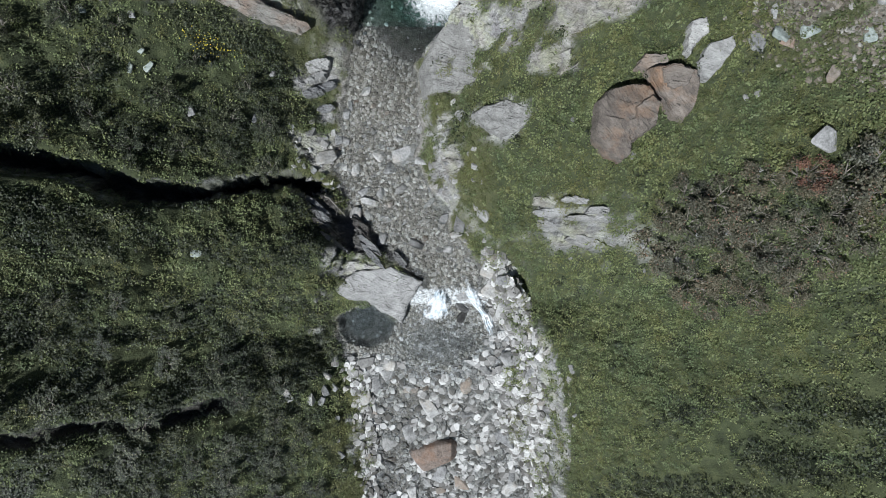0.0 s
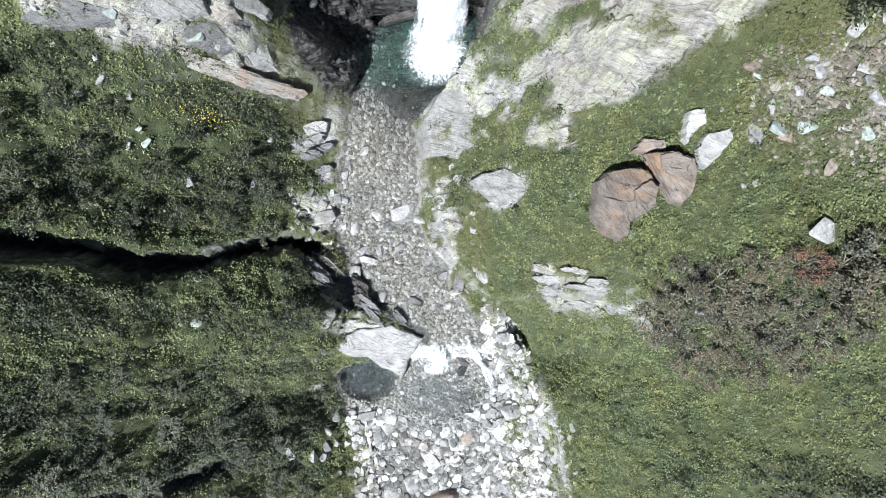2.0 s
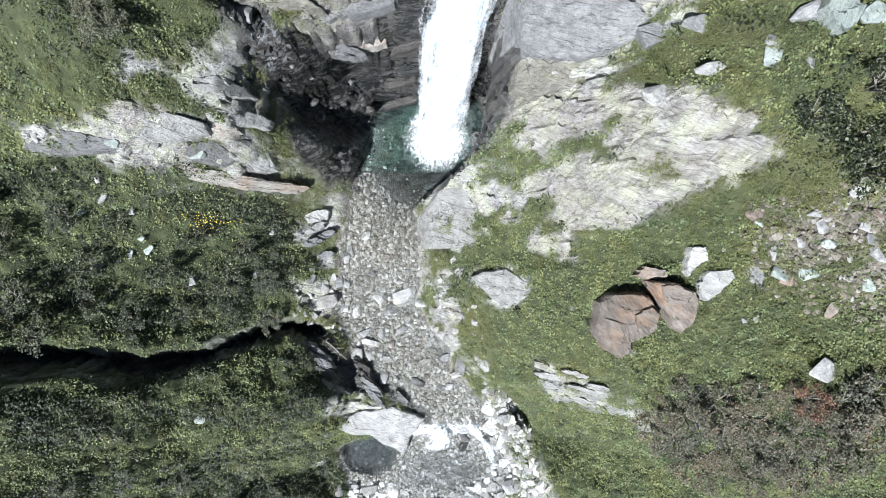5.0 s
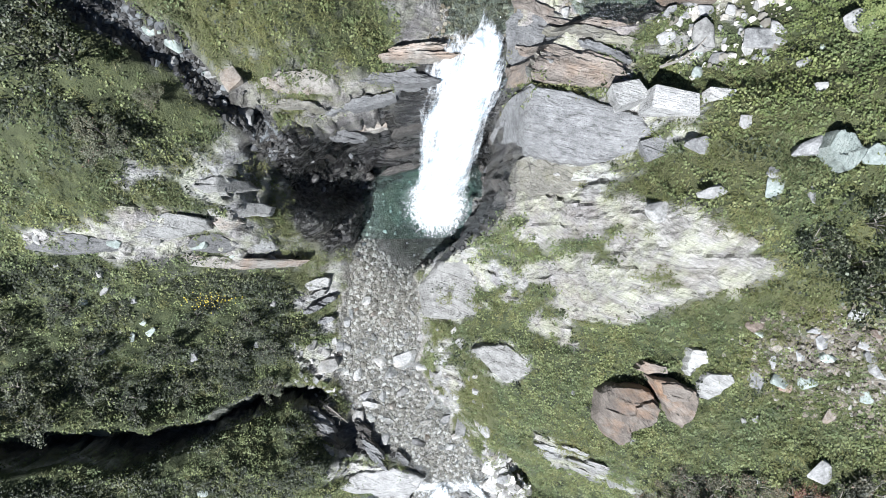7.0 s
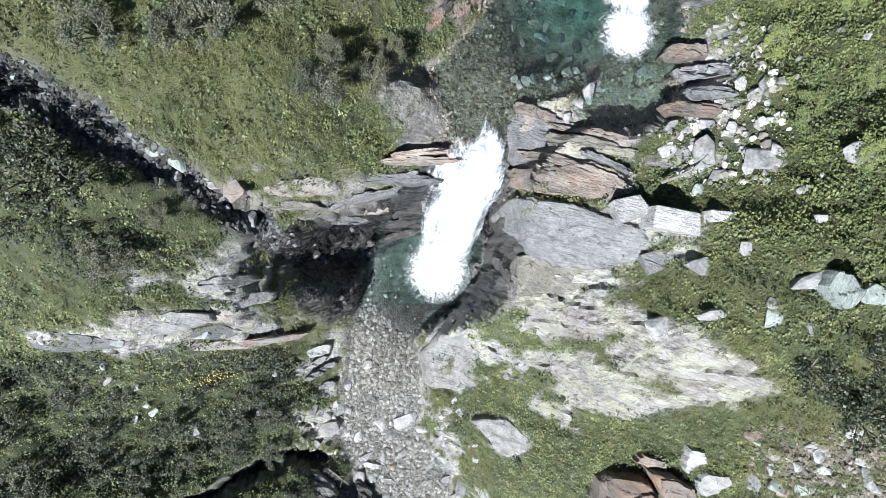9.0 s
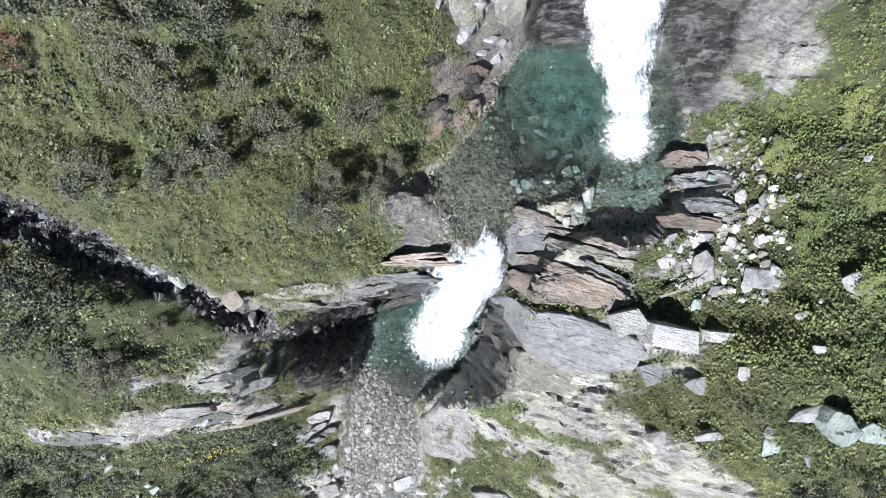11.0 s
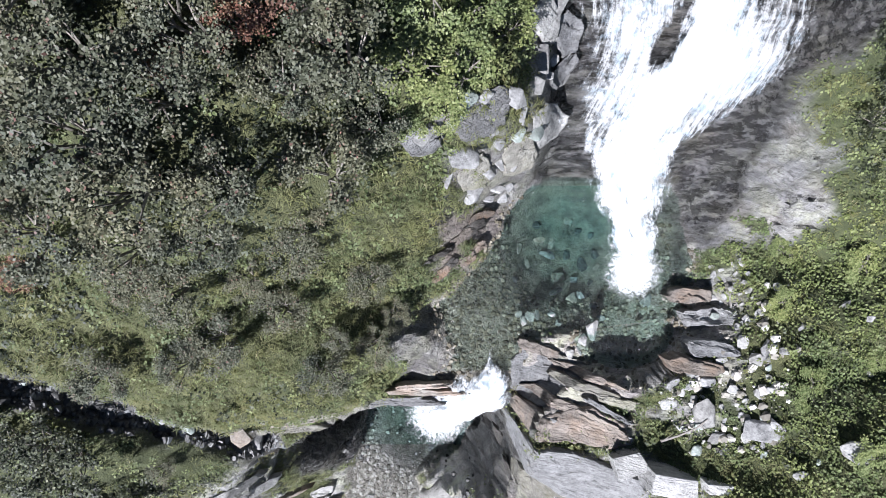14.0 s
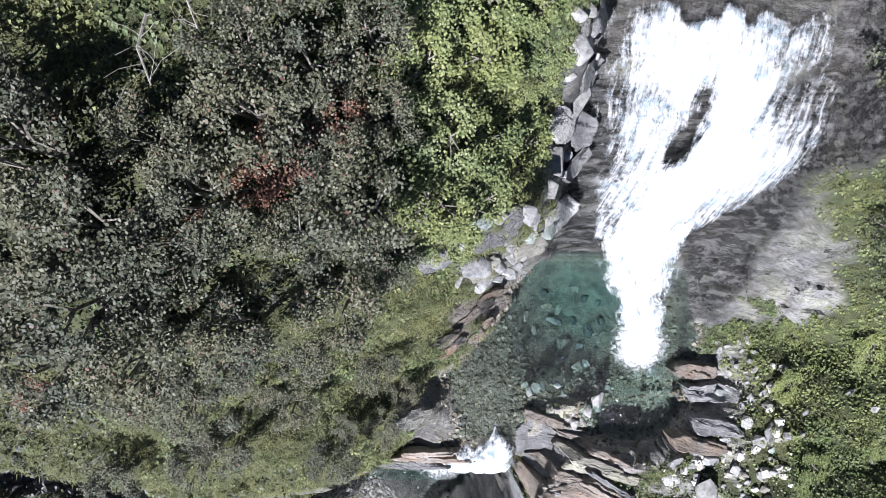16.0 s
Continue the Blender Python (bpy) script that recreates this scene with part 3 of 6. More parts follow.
# bare rock: how bare, how pale, how rusty, how wet, corners
ROCKS = [
    (0.95, 0.85, 0.25, 0.0, [(-16.0, 9.7), (-13.3, 10.1), (-11.1, 10.4), (-8.6, 10.8), (-8.0, 9.7), (-7.6, 8.4), (-9.2, 8.2), (-11.0, 8.4), (-13.2, 8.4), (-15.7, 8.9)]),
    (0.9, 0.75, 0.1, 0.15, [(-7.9, 7.2), (-5.7, 8.5), (-5.5, 7.7), (-6.2, 4.4), (-7.1, 4.4), (-8.2, 5.5)]),
    (0.85, 0.7, 0.15, 0.1, [(-8.5, 4.0), (-5.9, 4.4), (-6.3, 1.9), (-7.6, 1.3), (-8.7, 3.1)]),
    (1.0, 0.25, 0.1, 0.85, [(-7.9, 1.3), (-4.8, -0.7), (-1.0, -4.0), (-1.0, -5.1), (-3.0, -3.2), (-5.9, -2.4), (-7.6, -0.6)]),
    (1.0, 1.0, 0.15, 0.0, [(-6.4, -2.7), (-3.0, -3.2), (-1.2, -5.1), (-2.2, -6.3), (-3.1, -6.9), (-4.7, -5.5), (-6.3, -4.6)]),
    (0.62, 0.72, 0.25, 0.0, [(1.9, 13.2), (6.0, 10.9), (10.3, 9.3), (10.8, 7.9), (9.4, 6.9), (8.3, 6.6), (6.7, 5.8), (5.5, 4.0), (3.5, 5.0), (3.5, 6.8), (2.6, 8.6), (1.7, 9.6)]),
    (1.0, 1.0, 0.1, 0.0, [(-1.6, 8.6), (0.4, 9.5), (2.8, 8.1), (3.6, 6.6), (2.5, 5.4), (1.2, 5.3), (-1.5, 5.3)]),
    (0.95, 0.95, 0.0, 0.0, [(1.2, 4.1), (2.8, 4.5), (4.3, 3.3), (2.7, 2.4), (1.2, 3.3)]),
    (0.8, 0.55, 0.05, 0.0, [(-1.2, 4.3), (0.3, 4.8), (1.0, 1.8), (0.3, -0.7), (-0.9, 0.0)]),
    (0.5, 0.2, 0.5, 0.0, [(10.0, 6.1), (13.4, 6.9), (15.6, 5.2), (14.6, 3.2), (12.0, 3.7), (10.4, 5.0)]),
    (0.62, 0.7, 0.0, 0.0, [(3.4, 0.6), (6.8, 0.0), (8.0, -2.5), (5.2, -2.6)]),
    (1.0, 0.75, 0.05, 0.0, [(2.0, 14.1), (2.8, 14.6), (5.8, 14.1), (8.3, 13.6), (7.9, 12.4), (6.9, 11.6), (5.4, 10.8), (3.6, 11.9), (2.2, 12.7)]),
    (1.0, 0.75, 0.45, 0.0, [(1.9, 17.5), (4.4, 18.3), (6.6, 17.3), (6.2, 14.9), (5.5, 14.3), (2.4, 14.8)]),
    (1.0, 0.55, 0.25, 0.2, [(8.1, 20.2), (10.1, 19.5), (9.5, 18.0), (7.8, 16.8), (7.9, 18.7)]),
    (0.65, 0.75, 0.1, 0.0, [(7.0, 16.4), (9.5, 18.0), (9.9, 15.4), (8.1, 14.6), (6.3, 15.4)]),
    (1.0, 0.55, 0.15, 0.3, [(-1.2, 22.9), (0.0, 23.8), (0.8, 24.5), (2.3, 24.9), (3.0, 26.3), (4.0, 24.3), (2.1, 22.5), (0.6, 22.5)]),
    (0.75, 0.3, 0.7, 0.4, [(-0.6, 22.4), (1.2, 22.6), (2.3, 22.5), (1.3, 20.9), (0.1, 20.3), (-1.6, 19.6), (-0.6, 21.3)]),
    (1.0, 0.5, 0.0, 0.5, [(8.0, 22.5), (8.6, 26.1), (9.7, 26.1), (11.2, 24.4), (11.5, 23.4), (11.7, 21.7), (10.4, 21.5), (9.4, 21.2), (8.4, 20.6)]),
    (1.0, 0.35, 0.0, 0.97, [(7.0, 22.5), (7.8, 23.8), (8.6, 26.1), (9.6, 26.2), (10.2, 24.8), (9.6, 23.2), (9.3, 22.0), (8.8, 21.0), (7.9, 19.9)]),
    (1.0, 0.65, 0.05, 0.2, [(9.4, 21.4), (10.0, 22.6), (11.8, 23.2), (12.0, 21.6)]),
    (0.65, 0.6, 0.35, 0.2, [(-9.9, 14.3), (-8.8, 14.4), (-7.0, 12.6), (-2.6, 13.5), (-0.3, 15.1), (-1.9, 16.1), (-6.0, 15.0), (-7.8, 15.2)]),
    (0.1, 0.5, 0.4, 0.0, [(5.3, 8.4), (6.2, 8.6), (8.2, 7.9), (9.3, 7.2), (8.6, 6.9), (7.2, 7.2), (6.0, 7.5)]),
    (0.0, 0.5, 0.0, 0.0, [(2.6, 8.3), (3.2, 8.2), (3.4, 6.0), (4.6, 4.8), (4.0, 4.6), (3.0, 5.8)]),
    (0.6, 0.8, 0.05, 0.0, [(-12.3, 11.2), (-9.7, 12.9), (-7.8, 12.2), (-8.2, 9.8), (-10.2, 10.5)]),
    (0.95, 0.6, 0.05, 0.45, [(1.7, 29.0), (2.8, 30.6), (3.4, 29.1), (3.3, 25.9), (1.9, 25.3), (1.9, 27.8)]),
    (1.0, 0.3, 0.05, 1.0, [(2.4, 29.4), (2.8, 33.0), (8.8, 33.0), (9.4, 29.0), (6.2, 29.4), (3.8, 28.9)]),
    (0.95, 0.3, 0.1, 0.97, [(8.8, 32.0), (11.2, 31.5), (10.9, 28.0), (10.6, 26.4), (9.6, 26.0), (8.7, 24.0), (7.6, 24.3), (8.9, 26.5)]),
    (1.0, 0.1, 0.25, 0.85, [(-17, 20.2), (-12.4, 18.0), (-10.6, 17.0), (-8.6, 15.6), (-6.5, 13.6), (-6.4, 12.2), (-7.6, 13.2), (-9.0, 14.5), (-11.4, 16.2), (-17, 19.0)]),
    # wet cliff recess beside the lower fall, with its overhang shade painted in
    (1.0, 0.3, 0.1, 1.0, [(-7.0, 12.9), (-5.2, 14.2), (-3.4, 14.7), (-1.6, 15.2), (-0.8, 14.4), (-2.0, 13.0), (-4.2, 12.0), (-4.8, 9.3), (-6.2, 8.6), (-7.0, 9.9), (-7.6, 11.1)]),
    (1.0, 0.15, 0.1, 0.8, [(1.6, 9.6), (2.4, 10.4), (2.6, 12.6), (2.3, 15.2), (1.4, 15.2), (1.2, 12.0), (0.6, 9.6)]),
    (1.0, 0.15, 0.2, 0.97, [(-2.0, 16.6), (-0.2, 18.2), (0.2, 16.2), (2.4, 16.6), (2.3, 15.0), (-1.4, 15.0)]),
    (0.9, 0.6, 0.2, 0.5, [(-2.6, 19.0), (-0.2, 19.4), (0.2, 16.2), (-0.6, 15.3), (-2.2, 16.6)]),
]


def inside(x, y, corners):
    """Signed distance to a closed outline, positive inside it."""
    d, _ = line_distance(x, y, [*corners, corners[0]])
    odd = np.zeros(np.shape(x), bool)
    for (ax, ay), (bx, by) in zip(corners, [*corners[1:], corners[0]]):
        if ay != by:
            odd ^= ((ay > y) != (by > y)) & (x < (bx - ax) * (y - ay) / (by - ay) + ax)
    return np.where(odd, d, -d)


def blocks(x, y, turn, along, across, seed):
    """Broken beds: long blocks, each set at its own height and tilt. Returns their relief and how near a joint is."""
    c, s = math.cos(radians(turn)), math.sin(radians(turn))
    u, v = (x * c + y * s) / along, (y * c - x * s) / across
    u, v = u + 0.35 * value_noise(u * 1.3, v * 0.5, seed + 5), v + 0.3 * value_noise(u * 0.9, v * 0.9, seed + 6)
    i, j = np.floor(u).astype(np.int64), np.floor(v).astype(np.int64)
    first, second, up = np.full(np.shape(x), 9.0), np.full(np.shape(x), 9.0), np.zeros(np.shape(x))
    for a in (-1, 0, 1):
        for b in (-1, 0, 1):
            px, py = i + a + 0.15 + 0.7 * hashed(i + a, j + b, seed), j + b + 0.15 + 0.7 * hashed(i + a, j + b, seed + 1)
            d = np.hypot(u - px, v - py)
            lift = hashed(i + a, j + b, seed + 2) + (u - px) * (hashed(i + a, j + b, seed + 3) - 0.5) + (v - py) * (hashed(i + a, j + b, seed + 4) - 0.2) * 0.9
            closer = d < first
            second = np.where(closer, first, np.minimum(second, d))
            up, first = np.where(closer, lift, up), np.minimum(first, d)
    return up, smooth(0.14, 0.02, second - first)


def mounded(x, y, out):
    return sum(up * np.exp(-((((x - px) / rx) ** 2 + ((y - py) / ry) ** 2) ** 1.5)) * smooth(-0.2, 0.5, out) for px, py, rx, ry, up in MOUNDS)


def land(x, y):
    """Height of the ground at x, y and what it is made of there."""
    z, out, level = broad(x, y)
    for px, py, rx, ry, top in LOBES:
        d = (np.hypot((x - px) / rx, (y - py) / ry) - 1) * 1.4
        z = np.where(y < py, z + (top - z) * smooth(0.4, -0.1, d), z)
        out = np.minimum(out, d)
    wet_bed = smooth(0.05, -0.35, out)
    depth = 0.16 + 0.1 * fbm(x * 0.8, y * 0.8, 31)
    for px, py, reach, deep in POOLS:
        depth = depth + deep * np.exp(-(((x - px) ** 2 + (y - py) ** 2) / reach**2) ** 1.5)
    depth = depth + 0.4 * smooth(-0.1, 0.5, inside(x, y, SIDE_POOL))
    calm = np.maximum(smooth(0.35, 0.9, depth), 0.75 * smooth(14.5, 15.5, y)) * wet_bed
    z = z - wet_bed * depth
    z = z + mounded(x, y, out)
    dug, stony = np.zeros_like(x), np.zeros_like(x)
    for pts, wide, deep, rubble in GULLIES:
        d, along = line_distance(x + 0.3 * value_noise(x, y, 41), y + 0.35 * value_noise(x * 0.8, y * 0.8, 42), pts)
        cut = np.exp(-((d / wide) ** 2)) * smooth(0.0, 0.08, along) * smooth(1.02, 0.9, along) * smooth(-0.4, 0.6, out)
        z, dug = z - deep * cut, np.maximum(dug, cut)
        stony = np.maximum(stony, cut * rubble)
    ragged = 0.55 * fbm(x * 0.7, y * 0.7, 51) + 0.35 * fbm(x * 2.2, y * 2.2, 52, 3)
    m = {k: np.zeros_like(x) for k in ("rock", "light", "warm", "wet")}
    for bare, light, warm, wet, corners in ROCKS:
        near = smooth(-0.25, 0.3, inside(x, y, corners) + ragged - 0.55 * (1 - bare))
        for k, v in zip(m, (min(bare + 0.25, 1.0), light, warm, wet)):
            m[k] = m[k] * (1 - near) + near * v
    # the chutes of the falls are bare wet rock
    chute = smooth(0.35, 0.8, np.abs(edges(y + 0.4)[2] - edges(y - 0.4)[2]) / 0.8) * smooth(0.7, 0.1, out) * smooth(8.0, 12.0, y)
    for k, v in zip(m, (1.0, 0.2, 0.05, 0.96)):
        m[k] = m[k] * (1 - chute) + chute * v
    # gully floors as dark wet rock, standing in for shade in the sunless ones
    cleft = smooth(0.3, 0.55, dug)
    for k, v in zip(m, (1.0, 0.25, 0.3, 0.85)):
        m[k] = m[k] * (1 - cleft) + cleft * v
    m["rock"] = m["rock"] * (1 - (1 - chute) * (1 - cleft) * smooth(0.12, 0.3, fbm(x * 0.5, y * 0.9, 63) + 0.25 * fbm(x * 2.4, y * 2.4, 64) - 0.5 * m["wet"] + 0.25 * (0.9 - m["rock"])))
    ridge = smooth(0.1, 0.3, fbm(x * 0.35 + y * 0.1, y * 1.1, 61)) * smooth(0.6, 0.1, np.abs(out - 1.2))
    m["rock"] = np.maximum(m["rock"], 0.8 * ridge)
    m["light"] = np.where(m["light"] == 0, 0.6, m["light"])
    # beds of the schist stand out as ledges
    big, joint = blocks(x, y, -12, 2.1, 0.8, 71)
    small, crack = blocks(x, y, -16, 0.8, 0.26, 75)
    lumps = 0.5 * np.abs(fbm(x * 0.55, y * 0.55, 72)) + 0.08 * fbm(x * 2.5, y * 4.0, 73, 3)
    # thin beds: long low ledges whose steep edge looks up the valley
    bed = y * 0.97 + x * 0.24 + 0.7 * fbm(x * 0.4, y * 0.4, 77) + 0.16 * fbm(x * 1.8, y * 1.8, 78)
    thin = (bed / 0.5) % 1.0
    ledge = (0.1 + 0.16 * smooth(-0.2, 0.3, fbm(x * 0.3, y * 0.5, 79))) * thin**2 + 0.07 * ((bed / 0.23 + 0.3) % 1.0)
    m["joint"] = np.maximum(joint, 0.6 * crack) * m["rock"]
    z = z + m["rock"] * smooth(-0.1, 0.5, out) * (0.35 + 0.5 * smooth(0.5, 3.0, out)) * (0.3 * big * (1 - 0.75 * m["wet"]) + 0.12 * small + (1.2 - 0.5 * m["wet"]) * ledge + (1 - 0.6 * m["wet"]) * lumps - 0.3 - 0.12 * joint - 0.05 * crack)
    z = z + (1 - m["rock"]) * smooth(0, 1.5, out) * (0.4 * fbm(x * 0.4, y * 0.4, 81) + 0.3 * fbm(x * 1.2, y * 1.2, 82) + 0.22 * np.abs(fbm(x * 2.6, y * 2.6, 83, 3)))
    m["gravel"] = np.clip(smooth(0.45, -0.1, out + 0.5 * ragged) + 0.8 * stony**2, 0, 1) * (1 - 0.85 * smooth(0.2, 0.9, m["rock"])) * (1 - chute)
    m["wet"] = np.maximum(m["wet"], 0.7 * stony)
    m["dry"] = smooth(-0.1, 0.35, fbm(x * 0.22, y * 0.22, 91) + 0.35 * np.exp(-(((x + 5) / 6) ** 2 + ((y - 18) / 4) ** 2)))
    m["dry"] = m["dry"] * (1 - 0.8 * smooth(5, 8, x) * smooth(4, 0, y)) * (1 - 0.75 * smooth(-7, -9, x) * smooth(16.5, 14.5, y)) * (1 - 0.9 * smooth(9, 11, x) * smooth(18, 20, y))
    m["calm"] = calm
    m["out"], m["dug"], m["level"] = out, dug, level
    return z, m


# ---- the ground: one sheet ----
def spread(low, high, step, far):
    """Even steps from low to high, then ever longer ones out to far."""
    core = list(np.arange(low, high + step / 2, step))
    for end, way in ((0, -1), (-1, 1)):
        s, tail = step, []
        at = core[end]
        while abs(at) < far:
            s *= 1.35
            at += way * s
            tail.append(at)
        core = (tail[::-1] + core) if way < 0 else core + tail
    return np.array(core)


def sheet(name, xs, ys, z, mat, attributes=(), keep=None, shade=True):
    """A height field as one mesh."""
    gx, gy = np.meshgrid(xs, ys)
    verts = np.stack([gx, gy, z] if z.ndim == 2 else z, -1).reshape(-1, 3)
    rows, cols = gx.shape
    i = np.arange(rows * cols).reshape(rows, cols)
    quads = np.stack([i[:-1, :-1], i[:-1, 1:], i[1:, 1:], i[1:, :-1]], -1).reshape(-1, 4)
    if keep is not None:
        k = keep.ravel()
        quads = quads[k[quads].all(1)]
    return raw_mesh(name, verts, quads, mat, attributes, shade)


def raw_mesh(name, verts, faces, mat, attributes=(), shade=False):
    me = bpy.data.meshes.new(name)
    faces = np.asarray(faces)
    n, k = faces.shape
    me.vertices.add(len(verts))
    me.vertices.foreach_set("co", np.asarray(verts, np.float32).ravel())
    me.loops.add(n * k)
    me.loops.foreach_set("vertex_index", faces.astype(np.int32).ravel())
    me.polygons.add(n)
    me.polygons.foreach_set("loop_start", np.arange(0, n * k, k, dtype=np.int32))
    me.polygons.foreach_set("use_smooth", np.full(n, shade))
    me.update(calc_edges=True)
    me.materials.append(mat)
    for key, values in attributes:
        me.attributes.new(key, "FLOAT", "POINT").data.foreach_set("value", np.asarray(values, np.float32).ravel())
    return new(name, me)


XS, YS = spread(-20.0, 18.0, 0.125, 350.0), spread(-20.0, 33.0, 0.125, 350.0)
GX, GY = np.meshgrid(XS, YS)
GZ, MADE = land(GX, GY)
GZ = GZ - 0.22 * np.clip(-24 - GY, 0, None) + 0.35 * np.clip(GY - 42, 0, None)
steep = smooth(2.0, 3.4, np.hypot(np.gradient(GZ, XS, axis=1), np.gradient(GZ, YS, axis=0)))
near = (np.abs(GX) < 21) & (GY > -21) & (GY < 36) & ~((GX < -0.5) & (GY > 17.5)) & ~((GX > 9.8) & (GY > 25.5))
MADE["rock"] = np.maximum(MADE["rock"], steep * near * (MADE["out"] > -0.2) * (1 - smooth(0.1, 0.4, MADE["dug"])))
shelf = GZ / 1.25 + 0.35 * fbm(GX * 0.5, GY * 0.5, 104)
rung = shelf - np.floor(shelf)
GZ = GZ + steep * near * 1.1 * (smooth(0.25, 0.75, rung) - rung) * (MADE["dug"] < 0.3) * smooth(19.5, 18.0, GY)
jut = steep * near
slope_x, slope_y = np.gradient(GZ, XS, axis=1), np.gradient(GZ, YS, axis=0)
fall = np.hypot(slope_x, slope_y) + 1e-6
chunk, seam = blocks(GX * 0.8 - GY * 0.6, GZ, 3, 2.6, 0.6, 105)
proud = jut * smooth(20.0, 18.0, GY) * (0.42 * (chunk - 0.5) + 0.3 * fbm((GX - GY) * 0.9, GZ * 1.5, 101) + 0.14 * fbm((GX - GY) * 3.4, GZ * 3.0, 103) - 0.08 * seam)
PX, PY = GX - slope_x / fall * proud, GY - slope_y / fall * proud
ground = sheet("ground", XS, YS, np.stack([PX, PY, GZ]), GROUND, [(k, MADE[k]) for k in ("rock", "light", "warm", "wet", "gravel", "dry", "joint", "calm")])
face_rock = ((MADE["rock"] > 0.45) & (steep < 0.3))[:-1, :-1].ravel()
ground.data.polygons.foreach_set("use_smooth", ~face_rock)
tagged(ground, "steep ravine of grassy slopes and layered grey schist", "ground", kind="structure")


def ground_at(x, y):
    """Height of the sheet at one place."""
    i, j = int(np.clip(np.searchsorted(YS, y) - 1, 0, len(YS) - 2)), int(np.clip(np.searchsorted(XS, x) - 1, 0, len(XS) - 2))
    v, u = (y - YS[i]) / (YS[i + 1] - YS[i]), (x - XS[j]) / (XS[j + 1] - XS[j])
    return float(GZ[i, j] * (1 - u) * (1 - v) + GZ[i, j + 1] * u * (1 - v) + GZ[i + 1, j] * (1 - u) * v + GZ[i + 1, j + 1] * u * v)


# ---- water ----
def deepness(x, y):
    d = np.zeros_like(x)
    for px, py, reach, deep in POOLS:
        d = np.maximum(d, min(deep, 1.0) * np.exp(-((((x - px) ** 2 + (y - py) ** 2) / (reach * 1.05) ** 2) ** 1.5)))
    d = np.maximum(d, 0.85 * smooth(-0.1, 0.3, inside(x, y, SIDE_POOL)))
    # the calmer reach below the short cascades
    d = np.maximum(d, 0.4 * np.exp(-((((x + 0.3) / 2.7) ** 2 + ((y + 8.0) / 1.5) ** 2) ** 1.5)))
    return np.clip(d + 0.35 * d * fbm(x * 1.5, y * 1.5, 113), 0, 1)


def water(name, label, low, high, step, mat, lift=0.0, swell=0.05, froth=None):
    ys = np.arange(low, high, step)
    left, right, level = edges(ys)
    across = np.linspace(0, 1, 40)
    x = (left - 0.25)[:, None] + (right - left + 0.5)[:, None] * across[None]
    y = np.repeat(ys[:, None], 40, 1)
    z = np.repeat(level[:, None], 40, 1) + lift + swell * fbm(x * 1.6, y * 1.6, 111)
    f = froth(x, y) if froth else np.zeros_like(x)
    f = f - 0.7 * deepness(x, y) * (low < 0)
    ob = sheet(name, across, ys, np.stack([x, y, z]), mat, [("froth", f), ("deep", deepness(x, y))])
    return tagged(ob, label, "water", kind="structure")


def near_point(px, py, reach):
    return lambda x, y: np.exp(-(((x - px) ** 2 + (y - py) ** 2) / reach**2))


def froth_and_glints(x, y):
    slope = np.abs(edges(y + 0.3)[2] - edges(y - 0.3)[2]) / 0.6
    # steep water froths; the other terms lay white flecks in place of glitter
    return smooth(0.3, 1.2, slope) * 0.2 + 0.1 + 0.14 * smooth(7, 4, y) + 0.36 * np.exp(-(((x + 0.4) / 2.6) ** 2 + ((y + 8.0) / 1.7) ** 2))


water("stream_water", "clear shallow stream running over rubble", -24, 9.6, 0.15, STREAM, 0.0, 0.06, froth_and_glints)
water("plunge_pool_water", "green plunge pool below the lower waterfall", 9.6, 13.6, 0.12, POOL, 0.0, 0.06, near_point(-0.5, 11.4, 2.1))
water("upper_pool_water", "deep blue-green pool under the upper waterfall", 16.6, 23.4, 0.12, POOL, 0.0, 0.04, near_point(6.4, 20.3, 1.2))

for px, py, rx, ry, top in LOBES:
    a = np.linspace(0, 2 * math.pi, 60)
    k = np.linspace(0.02, 1.12, 24)
    x, y = px + rx * k[:, None] * np.cos(a)[None], py + ry * k[:, None] * np.sin(a)[None]
    keep = edges(y)[0] - x > 0.2
    keep |= x - edges(y)[1] > 0.2
    lobe = sheet("pool_lobe_water", a, k, np.stack([x, y, top + 0.004 + 0 * x]), POOL, [("froth", 0 * x), ("deep", deepness(x, y))], keep)
    tagged(lobe, "shallow clear side of the upper pool", "water", kind="structure")


